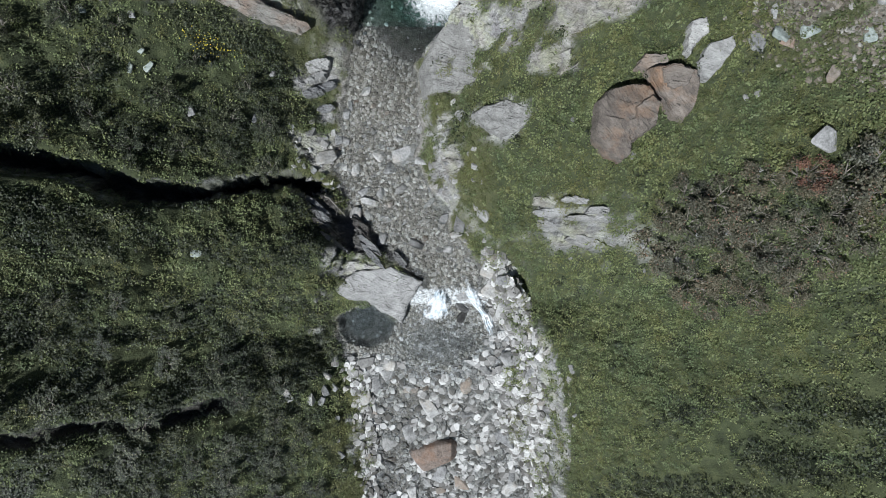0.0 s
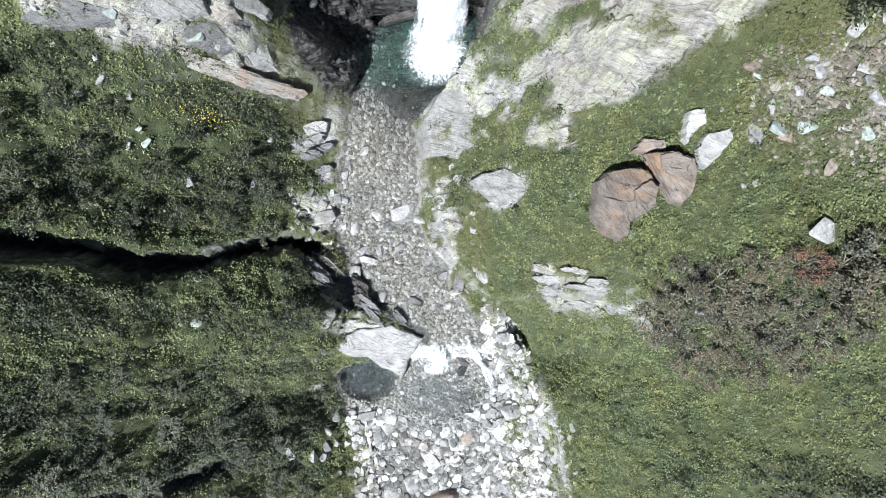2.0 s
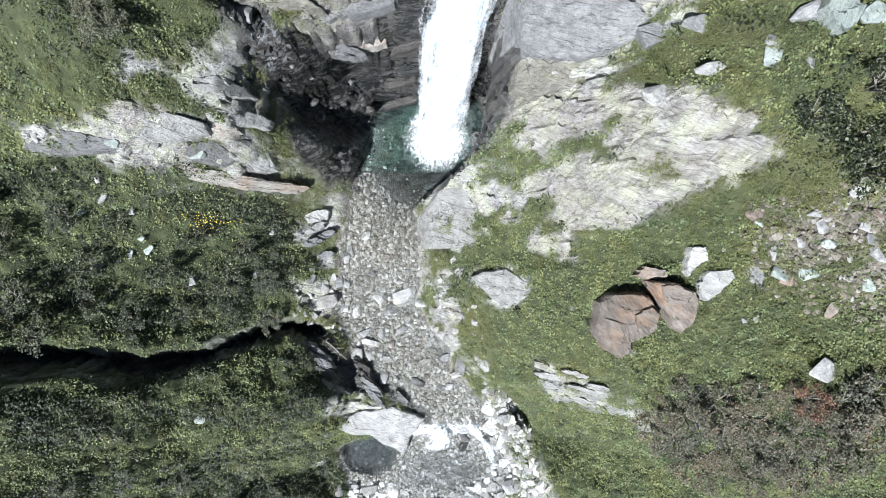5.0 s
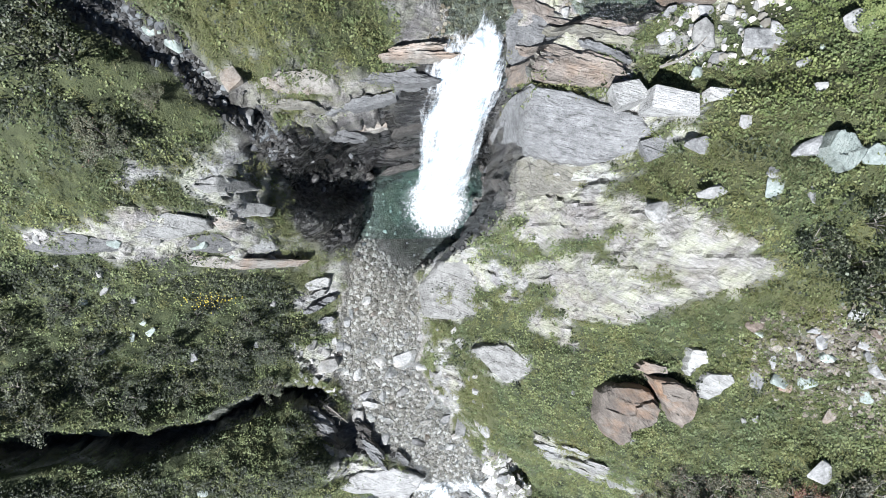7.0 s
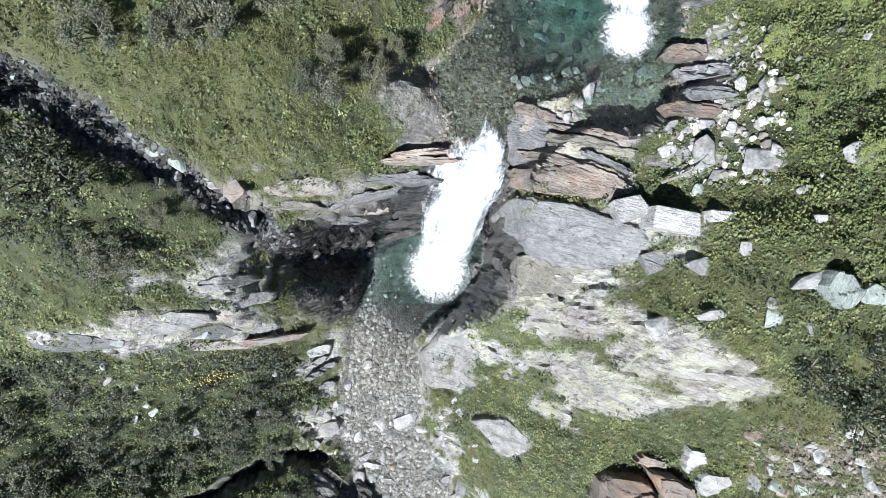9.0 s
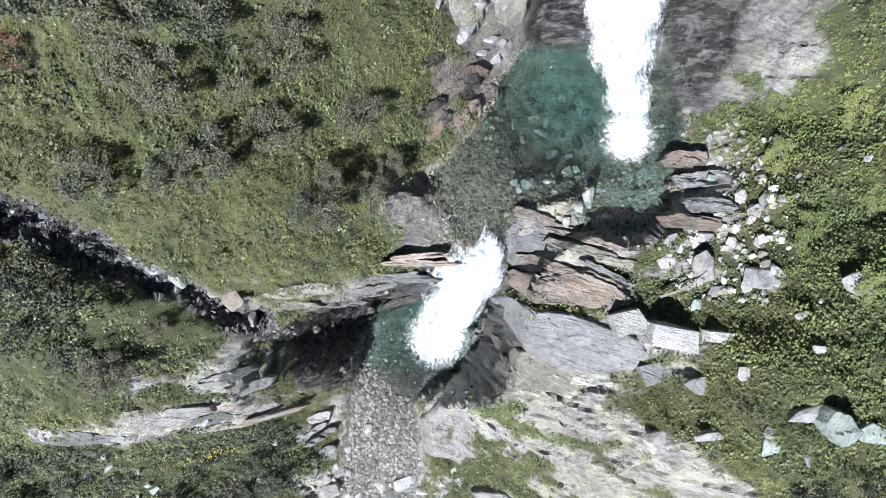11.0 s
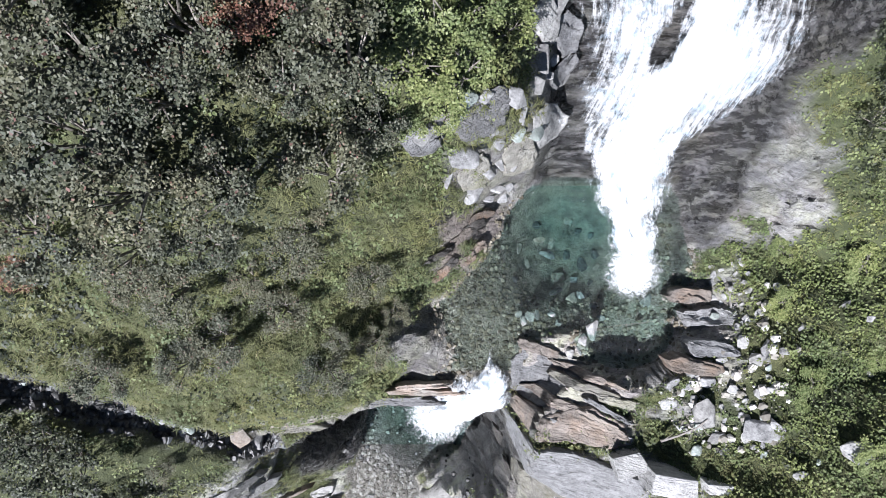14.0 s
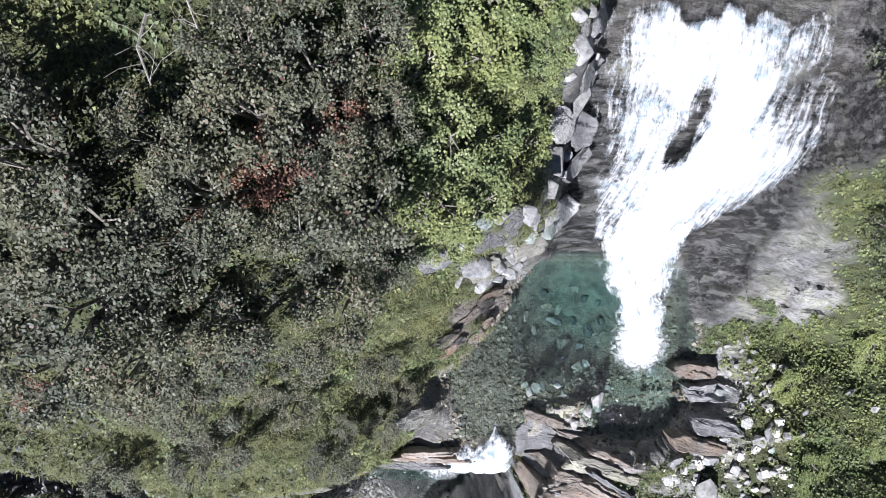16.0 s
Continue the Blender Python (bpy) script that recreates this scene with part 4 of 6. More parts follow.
def falling(name, label, path, half, sheets, mat, seed, rough=0.25, bare=(), lace=0.9, thin=0.0, arch=0.0):
    """Sheets of falling water along a path of (x, y, z), half as wide as given at each point."""
    path = [(x, y, ground_at(x, y) + 0.22 if z is None else z) for x, y, z in path]
    path, half = np.array(path, float), np.array(half, float)
    t = np.linspace(0, len(path) - 1, len(path))
    fine = np.linspace(0, len(path) - 1, 110)
    c = np.stack([glide(t, path[:, k], fine) for k in range(3)], 1)
    w = glide(t, half, fine)
    fall = new(name)
    fall.location = path[-1]
    for k in range(sheets):
        s = np.linspace(-1, 1, 48)
        S, F = np.meshgrid(s, fine)
        body = np.sqrt(np.clip(1 - S**2, 0, 1))
        wob = fbm(S * 3 + 7 * k, F * 1.2, seed + k)
        x = c[:, 0][:, None] + w[:, None] * (S * (1.25 + 0.3 * (k == sheets - 1)) + 0.05 * wob + 0.12 * fbm(S * 0 + k, F * 0.8, seed + 21)) * (1 - 0.1 * k)
        y = c[:, 1][:, None] - body * (0.35 - 0.2 * k) * np.minimum(w, 1.2)[:, None] + rough * 0.6 * wob
        z = c[:, 2][:, None] + body * (0.3 - 0.15 * k) * np.minimum(w, 1.2)[:, None] + rough * fbm(S * 5, F * 2.5, seed + 9 + k)
        froth = (1.35 - 1.75 * np.abs(S) ** 1.4 + 0.75 * fbm(S * 3, F * 1.2, seed + 31)) * (1.0 - 0.25 * k) - 0.25 * k - thin
        froth = froth - lace * smooth(0.42, 0.05, F / (len(path) - 1)) - 1.6 * smooth(0.4, 0.0, F - arch * S**2 + 0.6 * fbm(S * 5 + 2, F * 0.2, seed + 41)) - 0.9 * smooth(len(path) - 1.7, len(path) - 1, F)
        for bx, by, rx, ry in bare:
            froth = froth - (1.5 + 0.9 * fbm(x * 2.5, y * 1.6, seed + 51)) * np.exp(-((((x - bx) / rx) ** 2 + ((y - by) / ry) ** 2) ** 1.5))
        ob = sheet("water_sheet", s, fine, np.stack([x, y, z]) - np.array(path[-1])[:, None, None], mat, [("froth", froth)])
        uv = ob.data.uv_layers.new(name="flow")
        index = np.empty(len(ob.data.loops), np.int32)
        ob.data.loops.foreach_get("vertex_index", index)
        pairs = np.stack([S.ravel() * w.repeat(48) * 0.3, F.ravel() * 0.35], 1)[index]
        uv.data.foreach_set("uv", pairs.astype(np.float32).ravel())
        ob.parent = fall
    return tagged(fall, label, "waterfall")


falling("waterfall", "white lower waterfall plunging off the cliff into its pool",
        [(1.35, 18.0, 7.34), (1.25, 17.2, 7.3), (1.1, 16.5, 7.1), (0.75, 15.4, 5.9), (0.3, 14.2, 3.4), (-0.1, 12.9, 0.2), (-0.35, 12.4, -2.2), (-0.5, 12.0, -3.9)],
        [0.4, 0.6, 1.25, 1.4, 1.25, 1.2, 1.35, 1.5], 2, FALL, 121, 0.3, (), 1.3)
falling("waterfall", "broad white upper cascade sliding down dark wet rock",
        [(6.6, 31.2, 13.1), (6.6, 29.6, 12.65), (6.35, 27.7, 11.6), (6.0, 26.0, 10.4), (5.6, 24.6, 9.3), (5.7, 23.2, 8.4), (6.1, 22.1, 7.9), (6.4, 20.9, 7.2)],
        [3.6, 4.1, 3.75, 2.7, 1.85, 1.3, 1.0, 1.0], 2, FALL, 141, 0.2, ((6.0, 27.8, 0.38, 1.0), (5.65, 26.8, 0.32, 0.55)), 0.4, 0.25, 0.75)
falling("cascade", "short white cascade between boulders of the stream",
        [(-0.3, -4.3, None), (-0.5, -5.1, -6.7), (-0.6, -5.7, -7.3), (-0.65, -6.3, -7.75)], [0.5, 0.7, 0.8, 0.85], 2, RIFFLE, 161, 0.12)
falling("cascade", "broken white water running between pale rubble",
        [(-1.5, -9.0, None), (-2.3, -10.4, None), (-3.0, -12.6, None), (-3.2, -15.2, None), (-3.0, -18.0, None)], [1.5, 1.5, 1.4, 1.3, 1.3], 2, RUN_WATER, 191, 0.1, (), 0.2)
falling("cascade", "thin white cascade running round a dark boulder",
        [(1.0, -3.6, None), (1.3, -4.5, None), (1.7, -5.3, None), (2.3, -6.1, None), (2.75, -7.2, None)], [0.5, 0.6, 0.45, 0.4, 0.45], 2, RIFFLE, 171, 0.1)


# ---- stones and boulders ----
def stone_mesh(name, seed, flat=0.65, corners=15):
    """A broken block about a metre across: the hull of a few points, with worn edges."""
    r = random.Random(seed)
    bm = bmesh.new()
    for _ in range(corners):
        v = Vector((r.gauss(0, 1), r.gauss(0, 1), r.gauss(0, 1))).normalized()
        v = Vector(math.copysign(abs(c) ** 0.7, c) for c in v)
        bm.verts.new(Vector((v.x * 0.5, v.y * 0.5, v.z * 0.5 * flat)) * r.uniform(0.85, 1.1))
    hull = bmesh.ops.convex_hull(bm, input=bm.verts)
    bmesh.ops.delete(bm, geom=[g for g in hull["geom_interior"] if isinstance(g, bmesh.types.BMVert)], context="VERTS")
    bmesh.ops.dissolve_limit(bm, angle_limit=0.22, verts=bm.verts, edges=bm.edges)
    bmesh.ops.bevel(bm, geom=list(bm.edges), offset=0.05, segments=2, affect="EDGES", profile=0.6, clamp_overlap=True)
    bmesh.ops.triangulate(bm, faces=bm.faces)
    me = bpy.data.meshes.new(name)
    bm.to_mesh(me)
    bm.free()
    return me


STONES = {}
for key, mat in LOOSE.items():
    STONES[key] = []
    for k in range(7):
        me = stone_mesh(key + "_stone", 40 + k * 7 + len(key), (0.5, 0.62, 0.75)[k % 3])
        me.materials.append(mat)
        STONES[key].append(me)
WORDS = {"ash": "pale angular schist boulder", "pale": "pale angular schist boulder", "grey": "grey angular schist boulder", "red": "rust-stained angular schist boulder",
         "green": "greenish-grey angular schist boulder", "wet": "dark wet boulder", "brown": "brown layered schist boulder"}
rng = random.Random(7)


def stone(x, y, size, key="pale", where="lying in the stream bed", group="boulders", long=1.0, turn=None, sink=0.12, lift=0.0, least=-99.0):
    ob = new("boulder" if size > 0.45 else "stone", rng.choice(STONES[key]))
    z = max(ground_at(x, y), least)
    ob.matrix_world = (Matrix.Translation((x, y, z + size * (0.16 - sink) + lift)) @ Euler((rng.uniform(-0.3, 0.3), rng.uniform(-0.3, 0.3), rng.uniform(0, 6.3) if turn is None else radians(turn))).to_matrix().to_4x4()
                       @ Matrix.Diagonal((size * long, size * rng.uniform(0.75, 1.0), size * rng.uniform(0.65, 1.0), 1)))
    return tagged(ob, WORDS[key] + " " + where, "boulder" if size > 0.45 else "stone", group)


def stone_field(corners, count, low, high, keys, where, group, skip=lambda x, y: False, sink=0.12):
    xs, ys = [c[0] for c in corners], [c[1] for c in corners]
    placed, tries = [], 0
    while len(placed) < count and tries < count * 40:
        tries += 1
        x, y = rng.uniform(min(xs), max(xs)), rng.uniform(min(ys), max(ys))
        s = low + (high - low) * rng.random() ** 2.2
        if float(inside(np.array([x]), np.array([y]), corners)[0]) < 0 or skip(x, y):
            continue
        if any((x - a) ** 2 + (y - b) ** 2 < (0.42 * (s + c)) ** 2 for a, b, c in placed):
            continue
        placed.append((x, y, s))
        stone(x, y, s, rng.choice(keys), where, group, rng.uniform(0.9, 1.5), sink=sink)


# single boulders of the stream
for x, y, s, key, long in ((-2.3, 2.9, 1.25, "pale", 1.45), (-6.8, 2.6, 1.2, "pale", 1.3), (-3.2, 2.1, 0.8, "grey", 1.1), (-3.8, 2.8, 0.8, "pale", 1.0), (-4.3, 0.3, 0.95, "pale", 1.2),
                           (-4.7, 0.9, 0.7, "grey", 1.2), (-5.2, -0.4, 0.95, "pale", 1.1), (-4.4, -0.5, 0.6, "pale", 1.2), (-3.4, -0.7, 0.6, "pale", 1.3), (-5.1, 1.9, 0.6, "grey", 1.0),
                           (-3.4, -9.7, 1.1, "pale", 1.1), (1.5, -9.0, 1.1, "pale", 1.0), (5.7, -7.9, 0.8, "pale", 1.1), (-9.0, -10.6, 0.9, "pale", 1.5), (-7.7, -11.0, 0.8, "pale", 1.0),
                           (-4.2, -10.5, 0.9, "grey", 1.6), (0.9, -4.9, 1.0, "grey", 1.0), (0.9, -5.6, 0.9, "wet", 1.5), (1.0, -6.2, 0.8, "wet", 1.4), (-1.7, -2.1, 0.7, "wet", 1.5), (2.6, -4.6, 1.3, "pale", 1.0),
                           (3.2, -5.6, 1.4, "pale", 1.1), (2.4, -3.4, 1.0, "pale", 1.4), (-12.3, -2.9, 0.55, "green", 2.2)):
    stone(x, y, s, key, "half sunk in the running stream" if abs(x) < 6.5 else "on the grassy bank", "boulders of the stream", long)
stone(-0.7, -14.8, 3.0, "red", "among pale rubble in the stream", "boulders of the stream", 1.15, 20, 0.2)
stone(3.6, -14.0, 2.3, "grey", "among pale rubble in the stream", "boulders of the stream", 0.8, 10, 0.2)
LOWER = [(-4.9, -21), (6.4, -21), (6.3, -14), (5.8, -10.5), (5.2, -7.6), (4.8, -5.6), (3.8, -3.4), (2.2, -2.2), (2.0, -4.6), (3.0, -7.4), (2.2, -8.4), (1.0, -9.6), (-0.6, -9.8), (-2.4, -9.0), (-4.6, -8.8), (-6.0, -8.7), (-5.6, -10.5), (-5.2, -13)]
RUN = [(-0.4, -6.6), (-1.2, -8.4), (-2.3, -10.4), (-3.0, -12.6), (-3.2, -15.2), (-3.0, -18.0), (-2.6, -22.0)]


def in_run(x, y):
    """How far a place lies in the water that runs between the rubble."""
    return smooth(1.5, 0.7, line_distance(x + 0.4 * value_noise(x, y, 43), y, RUN)[0])


def taken(x, y):
    return math.hypot((x + 0.7) / 1.7, (y + 14.8) / 1.4) < 1 or math.hypot((x - 3.6) / 1.1, (y + 14) / 1.3) < 1 or float(in_run(np.array([x]), np.array([y]))[0]) > rng.uniform(0.2, 1.6)


stone_field(LOWER, 170, 0.46, 1.25, ["pale", "pale", "ash", "ash", "grey", "brown"], "in the heap of pale stream rubble", "rubble boulders", taken)
stone_field([(-8.5, 4.4), (-6.0, 4.6), (-5.9, 1.0), (-7.4, 0.2), (-8.6, 2.6)], 34, 0.22, 0.9, ["pale", "ash", "grey"], "on the gravelly bank", "bank stones")
stone_field([(-5.9, 6.5), (-1.5, 6.5), (0.9, 1.0), (1.4, -3.4), (-2.4, -3.2), (-5.2, 0.0), (-6.2, 3.0)], 85, 0.2, 0.75, ["grey", "pale", "ash", "ash", "brown"], "in the shallow stream", "stream stones")
stone_field([(-1.3, 5.2), (0.9, 5.0), (1.9, 1.0), (2.6, -2.4), (1.0, -2.0), (-0.9, 1.0)], 30, 0.22, 0.9, ["pale", "ash", "grey"], "along the edge of the stream", "bank stones")
# right-hand slope
for x, y, s, key, long in ((6.8, 10.0, 1.0, "ash", 1.0), (11.65, 11.2, 0.85, "green", 1.1),
                           (9.3, 10.5, 0.85, "green", 1.0), (8.1, 10.5, 0.9, "ash", 1.5), (10.2, 11.5, 0.9, "grey", 1.3), (13.2, 0.9, 1.2, "ash", 1.2), (11.3, 4.3, 0.7, "green", 1.1), (7.9, 12.0, 0.9, "grey", 1.6),
                           (8.3, 15.7, 1.0, "ash", 1.2), (9.9, 15.4, 0.9, "grey", 1.5), (12.0, 15.2, 1.0, "ash", 1.5), (10.7, 13.4, 0.45, "ash", 1.1), (8.9, 12.6, 0.55, "ash", 1.1), (12.3, 12.6, 0.7, "green", 1.2)):
    stone(x, y, s, key, "resting on the steep slope", "boulders of the slope", long, 0 if long > 1.3 else None, 0.08)
for x, y, s, key, long in ((2.75, 18.6, 0.42, "ash", 1.1), (2.5, 18.5, 0.36, "ash", 1.2), (3.0, 18.7, 0.4, "ash", 1.0), (2.3, 18.7, 0.34, "ash", 1.0), (3.5, 18.75, 0.4, "ash", 1.1), (3.75, 18.4, 0.3, "ash", 1.2),
                           (5.0, 18.15, 0.65, "ash", 1.5), (4.6, 17.8, 0.4, "ash", 1.5), (4.2, 17.25, 0.45, "ash", 1.3), (4.5, 17.4, 0.35, "grey", 1.2), (3.4, 15.2, 0.3, "ash", 1.1), (4.6, 14.8, 0.3, "ash", 1.3), (6.0, 14.6, 0.35, "ash", 1.6)):
    stone(x, y, s, key, "on the sill of the upper pool", "stones of the sill", long, sink=0.02, least=7.13)
stone_field([(2.2, 21.8), (3.4, 22.3), (5.2, 22.0), (5.6, 20.6), (7.4, 19.4), (7.4, 18.2), (5.6, 18.4), (3.6, 19.4), (2.2, 19.8)], 24, 0.35, 0.8, ["wet", "wet", "grey", "brown"], "sunk on the bed of the upper pool", "pool bed stones", sink=0.2)
SCREE = [(10.0, 6.4), (13.4, 7.2), (16.2, 5.4), (15.2, 2.2), (12.4, 3.0), (10.2, 4.6)]
stone_field(SCREE, 34, 0.4, 0.85, ["red", "grey", "green", "grey", "red", "brown"], "in a patch of loose scree", "scree stones")
POOLSIDE = [(6.9, 16.5), (9.6, 18.4), (10.4, 20.4), (11.0, 17.0), (10.0, 14.6), (8.0, 14.4)]
stone_field([(6.9, 16.5), (9.6, 18.4), (10.6, 17.0), (10.0, 14.6), (8.0, 14.4)], 40, 0.25, 0.62, ["ash", "ash", "grey", "grey", "green"], "in the rubble beside the upper pool", "pool-side stones")
stone_field([(9.0, 20.5), (10.2, 20.8), (10.4, 19.0), (9.4, 18.2)], 24, 0.2, 0.6, ["ash", "grey"], "in the rubble beside the upper pool", "pool-side stones")
stone_field([(8.6, 20.0), (14.5, 20.0), (15.5, 8.0), (9.0, 8.0), (8.5, 12.0), (10.5, 15.0)], 24, 0.3, 0.6, ["ash", "green", "grey"], "half hidden in the meadow", "meadow stones")
stone_field([(4.6, 3.0), (12.0, 3.0), (14.0, -1.0), (6.0, -6.0), (3.6, 0.5)], 12, 0.25, 0.45, ["ash", "grey"], "half hidden in the meadow", "meadow stones")
stone_field([(-16.5, 9.4), (-8.0, 9.4), (-8.4, 4.0), (-15.0, 3.4)], 18, 0.35, 0.65, ["ash", "green", "grey"], "half hidden in the herbs of the slope", "slope stones")
stone_field([(-9.6, 15.9), (-8.7, 15.8), (-7.9, 14.9), (-7.0, 14.2), (-7.5, 13.5), (-8.4, 14.3), (-9.4, 15.2)], 30, 0.35, 1.1, ["green", "green", "grey", "ash"], "in the rocky side gully", "gully stones")
stone(-7.3, 14.75, 1.05, "brown", "standing over the rocky side gully", "gully stones", 1.1, 40, 0.05)
stone_field([(-14.5, 19.2), (-12.0, 17.9), (-9.6, 16.0), (-9.6, 15.2), (-11.0, 16.2), (-14.5, 18.2)], 30, 0.25, 0.6, ["green", "grey", "wet", "wet", "wet", "ash"], "in the rocky side gully", "gully stones")
stone_field([(-7.4, 13.9), (-6.2, 13.3), (-5.6, 12.2), (-6.2, 12.0), (-7.2, 13.2)], 20, 0.3, 0.8, ["wet", "wet", "grey"], "in the rocky side gully", "gully stones")
stone_field([(6.6, -7.0), (7.2, -11.0), (6.9, -15.0), (6.0, -15.0), (5.6, -9.0)], 22, 0.25, 0.6, ["pale", "pale", "grey"], "at the edge of the rubble", "rubble boulders")
stone_field([(-5.2, -9.4), (-6.8, -8.6), (-7.4, -11.0), (-6.0, -17.0), (-4.8, -17.0)], 20, 0.35, 0.65, ["pale", "grey"], "at the edge of the rubble", "rubble boulders")
stone_field([(-1.2, 24.4), (0.6, 25.2), (2.4, 24.8), (1.6, 22.8), (0.2, 22.6)], 26, 0.4, 1.1, ["grey", "grey", "grey", "green"], "in the broken outcrop beside the fall", "outcrop blocks", sink=0.05)
stone_field([(1.8, 29.4), (3.0, 30.2), (3.2, 26.4), (2.0, 25.6)], 22, 0.35, 1.0, ["grey", "grey", "ash"], "in the broken outcrop beside the fall", "outcrop blocks", sink=0.05)


def slab(label, outline, mat, thick, group="", top=(0.0, 0.0), seat=0.0, level=0.25, name="rock_plate"):
    """A thick plate of rock with ragged edges that follows the slope and stands proud of it."""
    r = random.Random(len(outline) * 13 + int(abs(outline[0][0]) * 10))
    ring = []
    for (ax, ay), (bx, by) in zip(outline, [*outline[1:], outline[0]]):
        steps = max(4, int(math.hypot(bx - ax, by - ay) / 0.16))
        for k in range(steps):
            t = k / steps
            j = 0.035 if k else 0.0
            ring.append((ax + (bx - ax) * t + r.uniform(-j, j), ay + (by - ay) * t + r.uniform(-j, j)))
    cx, cy = sum(p[0] for p in ring) / len(ring), sum(p[1] for p in ring) / len(ring)
    rings = []
    for shrink, lift in ((1.03, -0.5), (1.02, thick * 0.45), (0.99, thick * 0.8), (0.95, thick), (0.87, thick), (0.79, thick), (0.7, thick), (0.6, thick), (0.5, thick), (0.4, thick), (0.3, thick), (0.18, thick)):
        px = np.array([cx + (p[0] - cx) * shrink for p in ring])
        py = np.array([cy + (p[1] - cy) * shrink for p in ring])
        base, out, _ = broad(px, py)
        mid, mid_out, _ = broad(np.array([cx]), np.array([cy]))
        base = (base + mounded(px, py, out)) * (1 - level) + level * (mid + mounded(np.array([cx]), np.array([cy]), mid_out))[0] + seat
        pz = base + lift + top[0] * (px - cx) + top[1] * (py - cy) + (0.07 * fbm(px * 1.5, py * 1.5, 181) + min(0.1, 0.35 * thick) * (((px * 0.25 + py + 0.5 * fbm(px * 0.7, py * 0.7, 182)) * 1.5) % 1.0) ** 3 if lift > 0 else 0)
        rings.append(np.stack([px, py, pz], 1))
    n = len(ring)
    verts = np.concatenate([*rings, rings[-1].mean(0)[None]])
    faces = [(a * n + k, a * n + (k + 1) % n, (a + 1) * n + (k + 1) % n, (a + 1) * n + k) for a in range(len(rings) - 1) for k in range(n)]
    last = (len(rings) - 1) * n
    me = bpy.data.meshes.new("rock_plate")
    me.from_pydata(verts.tolist(), [], faces + [(last + k, last + (k + 1) % n, len(verts) - 1) for k in range(n)])
    me.polygons.foreach_set("use_smooth", [k >= 3 * n for k in range(len(me.polygons))])
    me.materials.append(mat)
    return tagged(new(name, me), label, "rock", group) if label else new(name, me)


layered = slab("large rust-stained schist slab leaning on the grassy slope", [(6.04, 3.06), (6.43, 3.41), (7.52, 3.46), (7.8, 3.27), (8.18, 2.72), (8.16, 1.97), (7.76, 1.65), (7.31, 1.37), (7.38, 0.98), (7.01, 0.71), (6.44, 1.11), (6.04, 1.81)], RED_ROCK, 0.6, "leaning slabs", (0.0, 0.16))
for k, (edge, up) in enumerate((([(6.2, 3.1), (6.5, 3.38), (7.5, 3.42), (7.75, 3.2), (7.5, 2.75), (6.9, 2.6), (6.35, 2.7)], 0.72), ([(7.3, 2.6), (7.8, 2.95), (8.12, 2.65), (8.1, 2.05), (7.75, 1.75), (7.45, 1.9)], 0.7), ([(6.15, 2.45), (6.75, 2.3), (7.1, 1.7), (6.95, 0.95), (6.5, 1.2), (6.12, 1.85)], 0.63))):
    layer = slab("", edge, RED_ROCK, up, "", (0.03 * k, 0.18), name="layer")
    layer.parent = layered
split = slab("split rust-stained schist slab with a pale edge", [(7.65, 3.91), (8.35, 3.89), (9.09, 3.55), (9.25, 3.22), (9.25, 2.46), (8.93, 1.88), (8.54, 2.17), (8.25, 2.83), (7.95, 3.36)], RED_ROCK, 0.7, "leaning slabs", (0.12, 0.2))
layer = slab("", [(7.95, 3.75), (8.4, 3.82), (9.0, 3.5), (8.9, 3.1), (8.4, 3.0), (8.1, 3.3)], BROWN_ROCK, 0.84, "", (0.1, 0.22), name="layer")
layer.parent = split
slab("pale grey schist slab beside the stained ones", [(9.12, 3.88), (9.33, 4.33), (9.92, 4.41), (10.07, 4.07), (9.85, 3.62), (9.53, 3.2), (9.3, 3.3)], PALE_ROCK, 0.6, "leaning slabs", (0.15, 0.2))
slab("pale upright schist splinter beside the stained slabs", [(8.71, 4.31), (8.76, 5.17), (9.14, 5.2), (9.3, 4.7), (8.97, 4.45), (8.85, 4.1)], PALE_ROCK, 0.55, "leaning slabs", (0.2, 0.1))
slab("small grey schist slab under the stained ones", [(7.28, 4.15), (7.52, 4.5), (8.21, 4.36), (8.3, 4.06), (7.65, 3.97)], BROWN_ROCK, 0.4, "leaning slabs")
slab("broad grey schist slab beside the lower waterfall", [(2.0, 14.0), (2.3, 14.45), (2.8, 14.3), (4.1, 14.15), (5.25, 13.7), (6.4, 13.25), (6.75, 12.8), (6.5, 12.3), (6.0, 12.1), (5.0, 11.85), (4.05, 11.95), (2.97, 12.4)], GREY_ROCK, 0.35)
slab("brown layered schist slab under the pool's sill", [(2.25, 15.03), (2.34, 15.5), (3.38, 15.4), (4.82, 15.6), (5.82, 15.1), (6.0, 14.5), (5.5, 14.25), (4.5, 14.4), (2.95, 14.5)], BROWN_ROCK, 0.12, seat=0.12)
slab("grey layered schist slab beside the lip of the fall", [(2.15, 15.9), (2.1, 17.0), (2.5, 17.45), (3.17, 17.5), (4.1, 17.3), (4.9, 16.2), (4.7, 15.7), (3.35, 15.5), (2.5, 15.6)], GREY_ROCK, 0.1, seat=0.05)
slab("tan layered schist slab below the broad grey one", [(2.5, 11.6), (2.7, 12.3), (3.4, 12.4), (4.8, 11.9), (5.4, 11.6), (4.5, 11.0), (3.2, 10.9)], TAN_ROCK, 0.15, seat=0.1)
